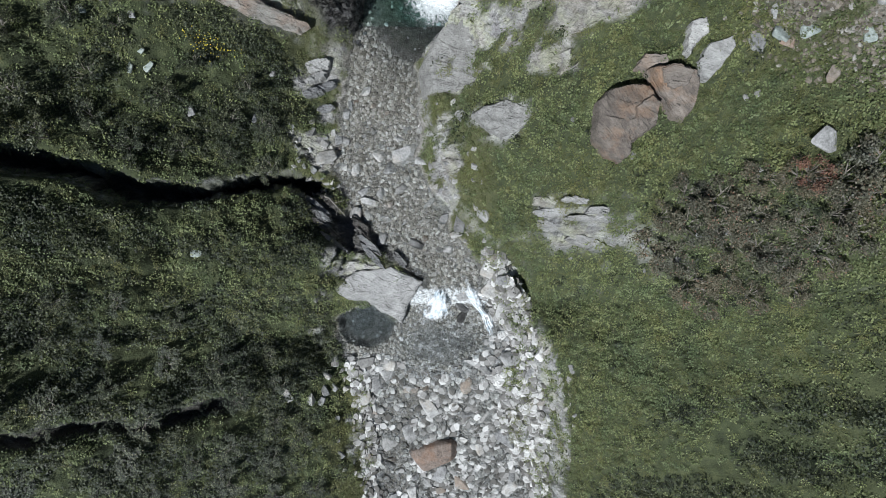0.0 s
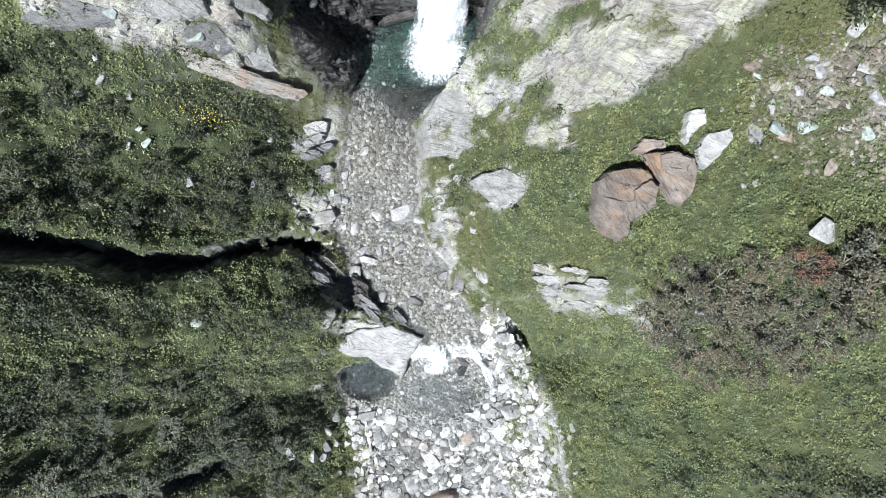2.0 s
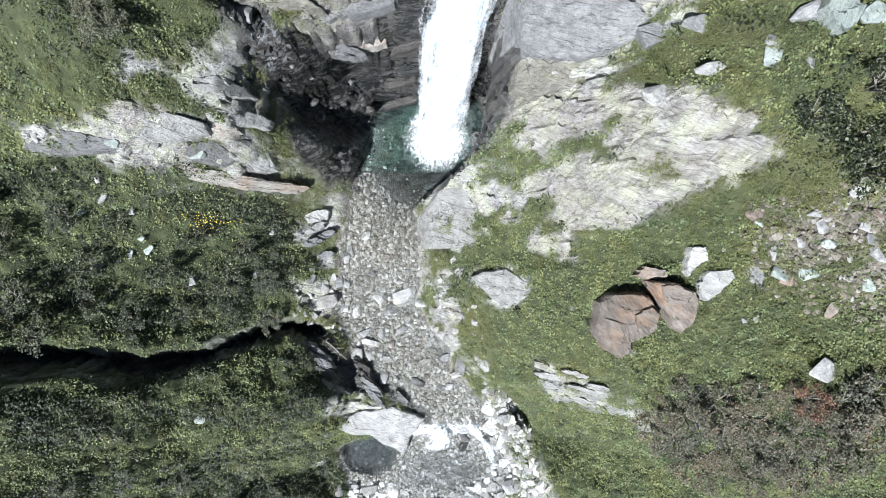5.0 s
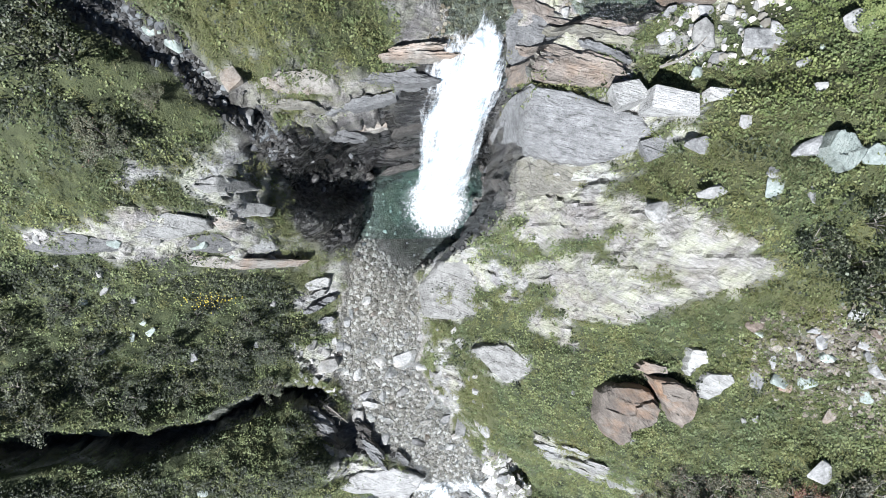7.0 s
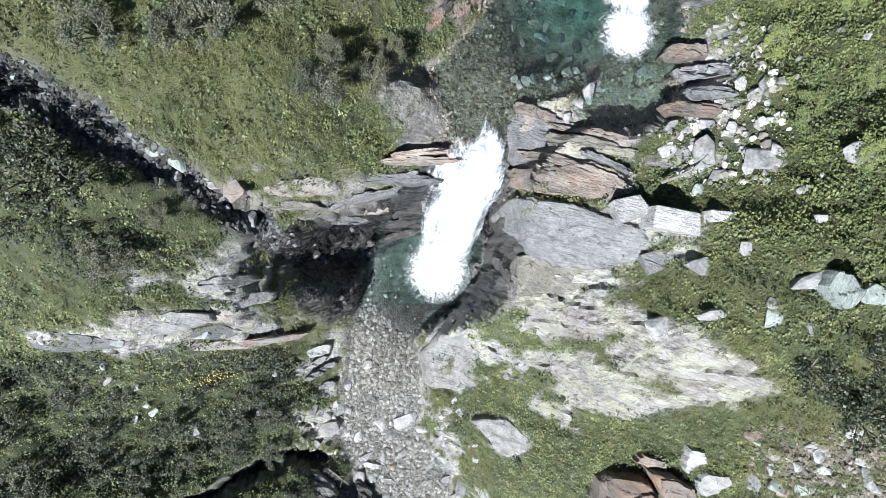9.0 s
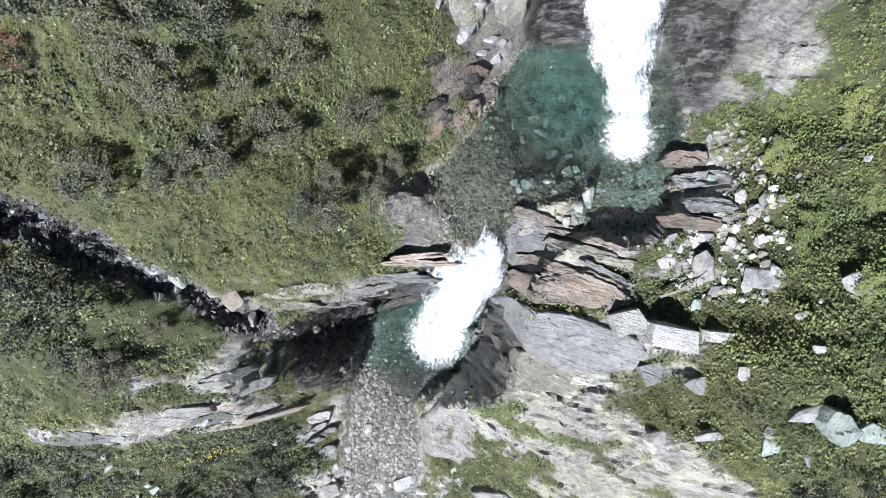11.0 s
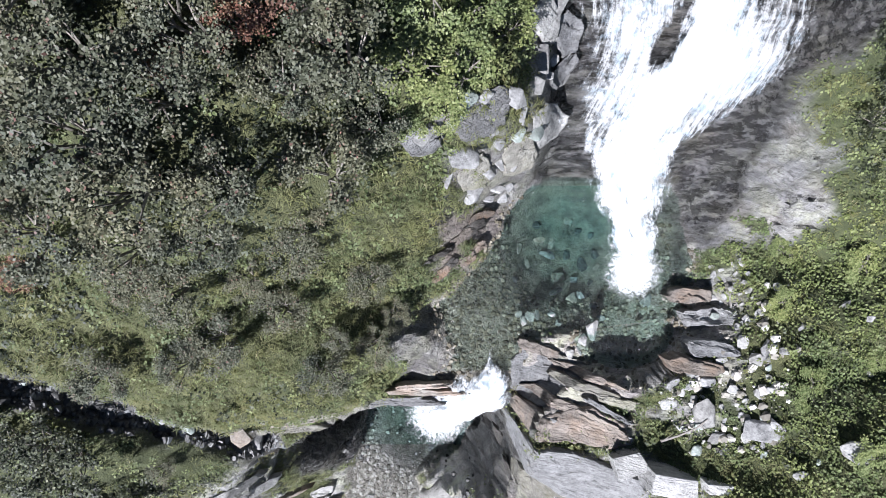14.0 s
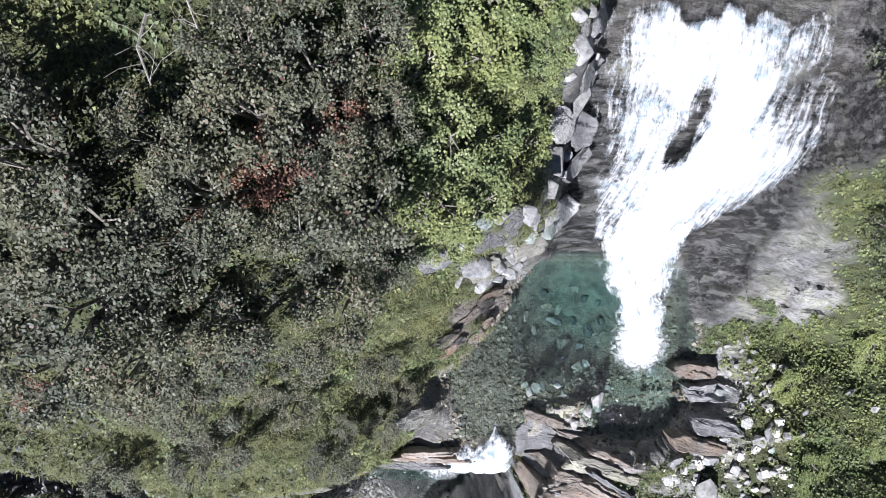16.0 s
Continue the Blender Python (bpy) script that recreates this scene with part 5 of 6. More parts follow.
slab("smooth white schist slab above the side pool", [(-6.5, -4.7), (-5.1, -3.7), (-3.1, -3.4), (-1.4, -4.2), (-1.9, -5.0), (-2.3, -5.6), (-2.6, -6.6), (-3.2, -6.2), (-3.8, -6.0), (-4.6, -5.3), (-5.6, -5.3)], WHITE_ROCK, 0.22, seat=0.12)
slab("pale schist slab by the stream", [(1.2, 4.0), (1.9, 4.3), (2.8, 4.4), (4.2, 3.4), (2.8, 2.5), (2.1, 3.0)], PALE_ROCK, 0.3)
slab("striped pale schist slab by the stream", [(-1.3, 5.5), (-1.5, 7.0), (-0.4, 8.4), (1.0, 8.4), (2.3, 7.9), (2.9, 6.7), (1.6, 5.6), (0.4, 5.4)], PALE_ROCK, 0.25)


def plates(corners, count, mats, length, wide, thick, turn, label, seed, seat=0.25, level=0.25):
    """Long plates of schist along the strike, bedded one beside another."""
    r = random.Random(seed)
    xs, ys = [c[0] for c in corners], [c[1] for c in corners]
    placed, tries = [], 0
    while len(placed) < count and tries < count * 60:
        tries += 1
        x, y = r.uniform(min(xs), max(xs)), r.uniform(min(ys), max(ys))
        L, Wd = r.uniform(0.6, 1.2) * length, r.uniform(0.6, 1.3) * wide
        if float(inside(np.array([x]), np.array([y]), corners)[0]) < 0.1 or any(abs(x - a) < 0.42 * (L + c) and abs(y - b) < 0.45 * (Wd + d) for a, b, c, d in placed):
            continue
        placed.append((x, y, L, Wd))
        t = radians(turn + r.uniform(-9, 9))
        ring = []
        for k in range(8):
            a = 6.2832 * k / 8 + r.uniform(-0.25, 0.25)
            u, v = math.copysign(abs(math.cos(a)) ** 0.7, math.cos(a)) * L / 2 * r.uniform(0.8, 1.1), math.copysign(abs(math.sin(a)) ** 0.7, math.sin(a)) * Wd / 2 * r.uniform(0.75, 1.1)
            ring.append((x + u * math.cos(t) - v * math.sin(t), y + u * math.sin(t) + v * math.cos(t)))
        slab(label, ring, r.choice(mats), thick * r.uniform(0.6, 1.4), "bedded plates", (r.uniform(-0.06, 0.06), r.uniform(-0.05, 0.15)), seat, level)


slab("pale grey layered schist slab set in the slope", [(-15.84, 9.56), (-14.8, 9.7), (-13.86, 9.59), (-12.39, 9.3), (-12.53, 8.97), (-14.62, 8.79), (-15.93, 9.03)], GREY_ROCK, 0.2, "slope slabs", (0.0, 0.05))
slab("long buff schist slab with rusty lower edge", [(-13.72, 8.62), (-11.96, 8.86), (-10.69, 8.74), (-8.93, 8.6), (-6.99, 8.5), (-7.48, 8.2), (-9.57, 8.12), (-11.04, 8.3), (-12.59, 8.3)], BUFF_ROCK, 0.22, "slope slabs", (0.0, 0.08))
slab("pale layered schist slab set in the slope", [(-11.9, 9.94), (-10.51, 10.37), (-9.48, 10.16), (-9.47, 9.8), (-10.84, 9.41), (-11.99, 9.39)], PALE_ROCK, 0.25, "slope slabs", (0.0, 0.1))
slab("buff squared schist slab set in the slope", [(-9.36, 10.04), (-8.61, 10.53), (-8.49, 10.08), (-9.21, 9.64)], BUFF_ROCK, 0.3, "slope slabs", (0.05, 0.1))
slab("grey schist slab set in the slope", [(-10.7, 9.35), (-9.4, 9.7), (-8.9, 9.2), (-9.6, 8.85), (-10.6, 8.95)], GREY_ROCK, 0.25, "slope slabs", (0.0, 0.12))
slab("pale schist slab above the stream bank", [(-8.75, 9.26), (-8.2, 9.8), (-7.88, 9.7), (-7.88, 9.0), (-8.64, 8.87)], PALE_ROCK, 0.25, "slope slabs")
plates([(2.2, 17.6), (4.3, 18.0), (6.4, 16.6), (6.4, 15.2), (5.5, 14.5), (2.5, 15.0)], 9, [TAN_ROCK, BROWN_ROCK, GREY_ROCK], 2.4, 0.36, 0.1, -20, "layered brown-grey schist plate below the pool's sill", 33, 0.12)
plates([(8.0, 20.0), (9.8, 19.5), (9.3, 17.8), (7.9, 17.0)], 8, [GREY_ROCK, BROWN_ROCK], 1.9, 0.55, 0.28, -4, "layered schist plate at the pool's edge", 34, 0.1)
plates([(-7.6, 7.0), (-6.2, 8.0), (-6.2, 4.8), (-7.6, 5.0)], 6, [PALE_ROCK, GREY_ROCK], 1.3, 0.55, 0.3, 20, "pale broken schist plate on the bank", 35, 0.1)
slab("long buff layered schist slab along the cliff top", [(-6.55, 14.8), (-5.89, 15.04), (-4.81, 15.18), (-3.95, 15.08), (-4.27, 14.74), (-5.45, 14.55), (-6.46, 14.58)], BUFF_ROCK, 0.35, "cliff top slabs", (0.0, 0.1))
slab("narrow pale schist ledge along the cliff top", [(-6.62, 14.12), (-5.16, 14.4), (-3.6, 14.37), (-4.02, 14.14), (-5.72, 13.8)], TAN_ROCK, 0.2, "cliff top slabs", (0.0, 0.1))
slab("grey schist slab beside the lip of the fall", [(-2.03, 15.37), (-1.18, 15.52), (-1.07, 15.14), (-2.03, 15.05)], GREY_ROCK, 0.25, "cliff top slabs")
plates([(-12.0, 11.2), (-9.7, 12.7), (-8.0, 12.0), (-8.4, 10.0), (-10.2, 10.6)], 2, [GREY_ROCK, PALE_ROCK], 1.8, 0.6, 0.06, 8, "thin pale schist plate in the grass", 37)
plates([(3.6, 0.4), (6.6, -0.1), (7.8, -2.4), (5.4, -2.5)], 7, [PALE_ROCK, TAN_ROCK], 1.5, 0.4, 0.14, -12, "thin pale schist plate in the grass", 38, 0.08)
plates([(-7.6, 0.9), (-4.8, -0.8), (-2.0, -3.2), (-3.0, -3.2), (-6.0, -2.4), (-7.4, -0.8)], 14, [WET_ROCK, GREY_ROCK, GREY_ROCK, WET_ROCK], 1.8, 0.4, 0.2, -42, "dark ribbed schist plate on the bank", 40, 0.1)

plates([(-1.2, 24.0), (0.6, 25.0), (2.4, 24.6), (3.0, 26.0), (3.2, 24.6), (1.6, 22.8), (0.2, 22.6)], 6, [GREY_ROCK, PALE_ROCK, TAN_ROCK], 1.5, 0.8, 0.3, 25, "blocky grey schist in the outcrop beside the fall", 41, 0.1)
plates([(2.0, 29.2), (3.0, 30.0), (3.2, 26.4), (2.2, 25.8)], 9, [GREY_ROCK, GREY_ROCK, PALE_ROCK], 1.1, 0.8, 0.35, 60, "blocky grey schist in the outcrop beside the fall", 42, 0.1)
plates([(-0.8, 22.2), (1.4, 22.4), (1.2, 21.0), (-1.0, 19.8)], 9, [BROWN_ROCK, RED_ROCK, WET_ROCK], 1.2, 0.4, 0.2, 35, "rusty layered schist at the pool's edge", 43, 0.05)

# ledges of the cliff beside the lower fall
plates([(-7.0, 14.2), (-4.6, 14.8), (-2.4, 15.4), (-1.4, 16.6), (-0.7, 16.4), (-0.9, 15.4), (-2.0, 14.4), (-4.6, 13.6)], 9, [TAN_ROCK, GREY_ROCK, BUFF_ROCK], 3.0, 0.34, 0.12, 4, "narrow schist ledge on the cliff beside the fall", 51, 0.25, 0.85)
plates([(-6.4, 12.9), (-4.4, 13.4), (-2.0, 14.2), (-1.2, 14.8), (-1.2, 13.6), (-3.6, 12.4)], 5, [WET_ROCK], 2.4, 0.4, 0.1, 8, "wet dark ledge on the cliff beside the fall", 52, 0.25, 0.8)
plates([(1.9, 13.2), (2.4, 14.6), (2.7, 12.4), (2.5, 10.2), (1.9, 10.2)], 5, [WET_ROCK], 1.2, 0.4, 0.1, -60, "wet dark ledge under the grey slab", 53, 0.2, 0.8)



def block(label, x, y, top, size, turn, mat, group, seed):
    """A squared block of rock with chipped edges, its top at the height given."""
    r = random.Random(seed)
    bm = bmesh.new()
    for cx in (-0.5, 0.5):
        for cy in (-0.5, 0.5):
            for cz in (-0.5, 0.5):
                for _ in range(2):
                    bm.verts.new((size[0] * (cx + r.uniform(-0.11, 0.11)), size[1] * (cy + r.uniform(-0.12, 0.12)), size[2] * (cz + r.uniform(-0.06, 0.06))))
    hull = bmesh.ops.convex_hull(bm, input=bm.verts)
    bmesh.ops.delete(bm, geom=[g for g in hull["geom_interior"] if isinstance(g, bmesh.types.BMVert)], context="VERTS")
    bmesh.ops.bevel(bm, geom=list(bm.edges), offset=0.03, segments=1, affect="EDGES", clamp_overlap=True)
    me = bpy.data.meshes.new("rock_block")
    bm.to_mesh(me)
    bm.free()
    me.materials.append(mat)
    ob = new("rock_block", me)
    ob.matrix_world = pose(x, y, top - size[2] / 2, r.uniform(-5, 5), r.uniform(-5, 5), turn)
    return tagged(ob, label, "rock", group)


block("pale squared schist block on the rim of the grey slab", 7.12, 13.48, 9.7, (1.3, 0.72, 1.8), -8, WHITE_ROCK, "rim blocks", 3)
block("rounded grey schist block on the rim of the grey slab", 5.92, 13.86, 9.05, (0.95, 0.72, 1.7), 18, PALE_ROCK, "rim blocks", 5)
block("small flat pale block beside the squared one", 8.42, 13.56, 10.05, (0.72, 0.32, 0.9), -4, WHITE_ROCK, "rim blocks", 8)
block("grey schist block below the rim of the grey slab", 6.95, 12.2, 8.75, (1.0, 0.6, 1.0), 20, GREY_ROCK, "rim blocks", 9)
slab("greenish pointed schist slab on the meadow", [(10.25, 11.53), (10.42, 11.95), (10.8, 11.85), (11.15, 11.4), (11.0, 11.0), (10.78, 10.85), (10.42, 11.13)], GREEN_ROCK, 0.6, "meadow slabs", (-0.05, 0.15))

# loose gravel of the bed and banks
def gravel(name, label, count, low, high, mat, pick, seed, least=0.03, more=0.1, power=2.0):
    r = np.random.default_rng(seed)
    x, y = r.uniform(*low, count * 3), r.uniform(*high, count * 3)
    z, m = land(x, y)
    k = np.where(r.random(len(x)) < pick(x, y, m))[0][:count]
    x, y, z = x[k], y[k], z[k]
    n, s = len(x), least + more * r.random(len(x)) ** power
    around = np.arange(5) * 1.2566
    corner = np.concatenate([np.stack([np.cos(around), 0.8 * np.sin(around), 0 * around - 0.1], 1), np.stack([0.72 * np.cos(around + 0.5), 0.58 * np.sin(around + 0.5), 0 * around + 0.5], 1)])
    face = np.array([f for k in range(5) for f in ((k, (k + 1) % 5, 5 + k), ((k + 1) % 5, 5 + (k + 1) % 5, 5 + k))] + [(5, 6, 7), (5, 7, 8), (5, 8, 9)])
    a = r.uniform(0, 6.3, n)
    v = corner[None] * (1 + 0.16 * r.standard_normal((n, 10, 3))) * s[:, None, None]
    v = np.stack([v[..., 0] * np.cos(a)[:, None] - v[..., 1] * np.sin(a)[:, None] + x[:, None], v[..., 0] * np.sin(a)[:, None] + v[..., 1] * np.cos(a)[:, None] + y[:, None], v[..., 2] + z[:, None]], -1)
    ob = raw_mesh(name, v.reshape(-1, 3), (face[None] + 10 * np.arange(n)[:, None, None]).reshape(-1, 3), mat)
    return tagged(ob, label, "gravel", kind="stuff")


n = Nodes("mixed gravel")
PEBBLE = n.done(n.ramp(n.tree.nodes["Geometry"].outputs["Random Per Island"], (0.0, (0.13, 0.12, 0.1)), (0.4, (0.33, 0.308, 0.27)), (0.8, (0.5, 0.48, 0.445)), (1.0, (0.68, 0.67, 0.65))), 0.75, n.bump(n.noise(20.0), 0.4, 0.02))
n = Nodes("brown scree")
SCREE_PEBBLE = n.done(n.ramp(n.tree.nodes["Geometry"].outputs["Random Per Island"], (0.0, (0.06, 0.052, 0.04)), (0.4, (0.12, 0.105, 0.08)), (0.8, (0.19, 0.165, 0.135)), (1.0, (0.3, 0.29, 0.27))), 0.8, n.bump(n.noise(20.0), 0.4, 0.02))
n = Nodes("dull brown gravel")
DULL_PEBBLE = n.done(n.ramp(n.tree.nodes["Geometry"].outputs["Random Per Island"], (0.0, (0.04, 0.034, 0.022)), (0.4, (0.1, 0.086, 0.058)), (0.85, (0.175, 0.155, 0.112)), (1.0, (0.32, 0.3, 0.25))), 0.6, n.bump(n.noise(20.0), 0.4, 0.02))
PALE_RUBBLE = Nodes("pale rubble")
PALE_RUBBLE = PALE_RUBBLE.done(PALE_RUBBLE.ramp(PALE_RUBBLE.tree.nodes["Geometry"].outputs["Random Per Island"], (0.0, (0.08, 0.075, 0.066)), (0.3, (0.2, 0.193, 0.182)), (0.7, (0.37, 0.362, 0.35)), (1.0, (0.58, 0.572, 0.556))), 0.8, PALE_RUBBLE.bump(PALE_RUBBLE.noise(18.0), 0.5, 0.03))
gravel("rubble", "pale broken stones heaped along the stream", 13000, (-6.5, 7), (-21, -2), PALE_RUBBLE, lambda x, y, m: smooth(-0.3, 0.2, inside(x, y, LOWER)) * (1 - 0.8 * in_run(x, y)), 15, 0.05, 0.3, 3.0)
gravel("rubble", "broken stones heaped beside the upper pool", 2000, (-13, 11), (12, 21), PEBBLE, lambda x, y, m: 0.8 * smooth(-0.3, 0.3, inside(x, y, POOLSIDE)), 17, 0.03, 0.2, 3.0)
n = Nodes("wet dark gravel")
WET_PEBBLE = n.done(n.ramp(n.tree.nodes["Geometry"].outputs["Random Per Island"], (0.0, (0.02, 0.02, 0.02)), (0.6, (0.06, 0.058, 0.055)), (0.85, (0.075, 0.075, 0.078)), (1.0, (0.15, 0.16, 0.165))), 0.5)
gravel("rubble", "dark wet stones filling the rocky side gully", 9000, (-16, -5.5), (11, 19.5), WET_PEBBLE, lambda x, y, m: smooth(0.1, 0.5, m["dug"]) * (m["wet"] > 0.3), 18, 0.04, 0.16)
gravel("rubble", "dark wet stones at the foot of the cliff", 500, (-7.5, 2.5), (8.5, 14), WET_PEBBLE, lambda x, y, m: smooth(0.8, 0.1, np.abs(m["out"])) * 0.8, 19, 0.05, 0.15)
gravel("gravel", "mixed grey and brown gravel of the stream bed", 18000, (-7.5, 4), (-11, 14), PEBBLE, lambda x, y, m: m["gravel"] * (m["wet"] < 0.5) * smooth(-0.1, -0.35, m["out"]) * (1 - 0.97 * smooth(0.15, 0.4, deepness(x, y))), 5, 0.025, 0.13, 3.5)
gravel("gravel", "small brown stones scattered in the scree", 2200, (9.5, 16), (2, 7.5), SCREE_PEBBLE, lambda x, y, m: smooth(-0.5, 0.5, inside(x, y, SCREE)) * 0.8, 6)
gravel("gravel", "brown gravel in the shallows of the upper pool", 3500, (-1, 9), (15, 23), DULL_PEBBLE, lambda x, y, m: (m["out"] < 0.3) * (m["wet"] < 0.6) * (1 - smooth(0.2, 0.6, deepness(x, y))), 21, 0.02, 0.1, 3.0)


# ---- plants ----
def leaf_sheet(name, x, y, z, length, width, tilt, turn, mat, label, category, fold=0.25, plant=None, blade=False):
    """Many leaves, four corners each, or blades of three, as one mesh."""
    n = len(x)
    ux, uy = np.cos(turn) * np.cos(tilt), np.sin(turn) * np.cos(tilt)
    uz = np.sin(tilt)
    sx, sy = -np.sin(turn), np.cos(turn)
    L, Wd = length, width / 2
    base = np.stack([x, y, z], 1)
    tip = base + np.stack([ux * L, uy * L, uz * L - fold * L * 0.5], 1)
    mid = base + np.stack([ux * L * 0.5, uy * L * 0.5, uz * L * 0.5 + fold * L * 0.15], 1)
    side = np.stack([sx * Wd, sy * Wd, np.zeros(n)], 1)
    v = np.stack([base + side, tip, base - side] if blade else [base, mid + side, tip, mid - side], 1)
    k = v.shape[1]
    ob = raw_mesh(name, v.reshape(-1, 3), np.arange(k * n).reshape(-1, k), mat, () if plant is None else [("plant", np.repeat(plant, k))])
    return tagged(ob, label, category, kind="stuff")


def patch(x, y, corners, soft=1.0):
    return smooth(-soft, soft, inside(x, y, corners))


ALDERS = [(-11.5, 26.4), (-9.4, 21.4), (-5.9, 21.2), (-3.8, 21.6), (-2.4, 22.2), (-1.5, 24.3), (-1.8, 26.0), (-1.8, 28.6), (-4.2, 29.6), (-5.4, 27.3), (-8.5, 26.7)]
DARK_PATCH = [(8.4, -1.9), (9.2, -0.6), (11.2, -0.2), (13.9, 0.4), (15.6, 0.1), (15.6, -1.9), (14.4, -3.0), (14.2, -4.5), (12.8, -5.2), (10.9, -4.9), (9.3, -3.4)]
BRUSH = [(-21, -4.6), (-14.2, -5.0), (-11.6, -6.8), (-9.2, -8.4), (-8.0, -12.2), (-7.0, -20.5), (-21, -20.5)]
SLOPE = [(-21, 8.2), (-14, 7.4), (-9.4, 6.6), (-8.6, 3.0), (-9.2, 1.4), (-21, 1.8)]


def mixture(x, y, m):
    """How bare the ground is of plants, and the shares of heath, grass and broad herbs."""
    bare = np.clip(m["rock"] * 1.15 + m["gravel"] * 1.1, 0, 1)
    bare = np.maximum(bare, smooth(0.35, 0.6, m["dug"]))
    bare = np.maximum(bare, 0.85 * patch(x, y, POOLSIDE, 0.6))
    bare = np.where(m["out"] < 0.15, 1.0, bare)
    heath = np.maximum.reduce([0.85 * patch(x, y, BRUSH, 1.5), 0.9 * patch(x, y, ALDERS), 0.8 * patch(x, y, DARK_PATCH), 0.9 * patch(x, y, SLOPE, 1.2), 0.9 * patch(x, y, [(-22, 10.5), (-9, 12.0), (-8, 14.3), (-12.5, 16.6), (-22, 18)], 1.5), 0.35 * patch(x, y, [(-22, 18.5), (-9, 16.5), (-8, 22), (-22, 30)], 1.5)])
    heath = np.maximum(heath, 0.7 * smooth(-5.0, -8.0, x) * smooth(12.0, 8.0, y))
    heath = np.maximum(heath, 0.95 * patch(x, y, [(9.5, -21.5), (9.5, -15.5), (12.5, -10.0), (21, -5.0), (21, -21.5)], 2.0))
    heath = np.maximum(heath, 0.75 * patch(x, y, [(10.2, 28), (17, 28), (17, 21.8), (11.8, 21.4)], 1.2))
    heath = np.clip(heath + 0.5 * fbm(x * 0.6, y * 0.6, 201), 0, 1)
    tuft = np.clip(0.15 + 0.3 * smooth(3.0, 5.0, x) * smooth(13.0, 10.0, y) * smooth(-4.0, 1.0, y) + 1.1 * m["dry"] + 0.6 * fbm(x * 0.35, y * 0.35, 211), 0, 1) * (1 - 0.8 * patch(x, y, [(8.5, 22), (15, 22), (15, 12), (9.5, 12)], 1.5))
    return bare, heath, tuft


def scatter(count, seed, share):
    r = np.random.default_rng(seed)
    x, y = r.uniform(-22.5, 21.0, count), r.uniform(-21.5, 33.5, count)
    z, m = land(x, y)
    bare, heath, tuft = mixture(x, y, m)
    k = r.random(count) < (1 - bare**2) * share(x, y, heath, tuft)
    return x[k], y[k], z[k], r


def ground_many(x, y):
    """Height of the sheet at many places."""
    i, j = np.clip(np.searchsorted(YS, y) - 1, 0, len(YS) - 2), np.clip(np.searchsorted(XS, x) - 1, 0, len(XS) - 2)
    v, u = (y - YS[i]) / (YS[i + 1] - YS[i]), (x - XS[j]) / (XS[j + 1] - XS[j])
    return GZ[i, j] * (1 - u) * (1 - v) + GZ[i, j + 1] * u * (1 - v) + GZ[i + 1, j] * (1 - u) * v + GZ[i + 1, j + 1] * u * v


def plants(name, label, category, count, seed, share, mats, radius, height, leaves, leaf, wide=0.8, droop=0.7, fold=0.25, lean=0.0, split=None, blade=False):
    """Low plants, each a small dome of leaves that hang outwards."""
    x, y, z, r = scatter(count, seed, share)
    n = len(x)
    vigour = 0.7 + 0.6 * smooth(-0.3, 0.35, fbm(x * 0.9, y * 0.9, seed + 240))
    R, H, tone = r.uniform(*radius, n) * vigour, r.uniform(*height, n) * vigour**1.5, r.random(n)
    k = np.repeat(np.arange(n), leaves)
    m = len(k)
    a, rho = r.uniform(0, 6.2832, m), np.sqrt(r.random(m))
    px, py = x[k] + R[k] * rho * np.cos(a), y[k] + R[k] * rho * np.sin(a)
    pz = ground_many(px, py) + H[k] * (1 - 0.8 * rho**2) * r.uniform(0.55, 1.05, m)
    L = leaf * r.uniform(0.65, 1.35, m)
    py = py - lean * H[k] * r.uniform(0.3, 1.0, m)
    turn = a + r.normal(0, 0.6, m)
    tilt = 0.15 - droop * rho + r.normal(0, 0.3, m)
    kinds = [np.ones(m, bool)] if split is None else [~(r.random(n) < split(x, y))[k]]
    kinds += [] if split is None else [~kinds[0]]
    for pick, mat, words in zip(kinds, mats, label):
        leaf_sheet(name, px[pick], py[pick], pz[pick], L[pick], (L * wide)[pick], tilt[pick], turn[pick], mat, words, category, fold, tone[k][pick], blade)


# broad-leaved herbs
TERRACE = [(-1.6, 24.2), (-0.6, 23.4), (0.4, 25.4), (1.4, 27.0), (1.5, 30.6), (-1.6, 30.6), (-1.4, 26.4)]
MEADOW = [(8.5, 23), (16, 24), (16, 12), (9.5, 12)]
plants("herbs", ("green broad-leaved herbs covering the slopes", "bright yellow-green herbs beside the upper pool"), "herbs", 102000, 1,
       lambda x, y, h, t: (1 - 0.7 * h) * (1 - 0.75 * t) * smooth(-0.45 - 0.25 * smooth(2, 5, x), -0.08 - 0.17 * smooth(2, 5, x), fbm(x * 1.3, y * 1.3, 221)), (HERB, LUSH), (0.08, 0.22), (0.08, 0.32), 10, 0.085, split=lambda x, y: 0.85 * np.maximum(patch(x, y, MEADOW, 1.5), patch(x, y, TERRACE)))
# grass in tufts
plants("grass", ("olive mountain grass bent down the slope",), "grass", 98000, 2, lambda x, y, h, t: (1 - 0.85 * h) * (0.3 + 0.7 * t), (GRASS,), (0.06, 0.2), (0.08, 0.28), 15, 0.15, 0.14, 0.5, 0.5, 0.5, blade=True)
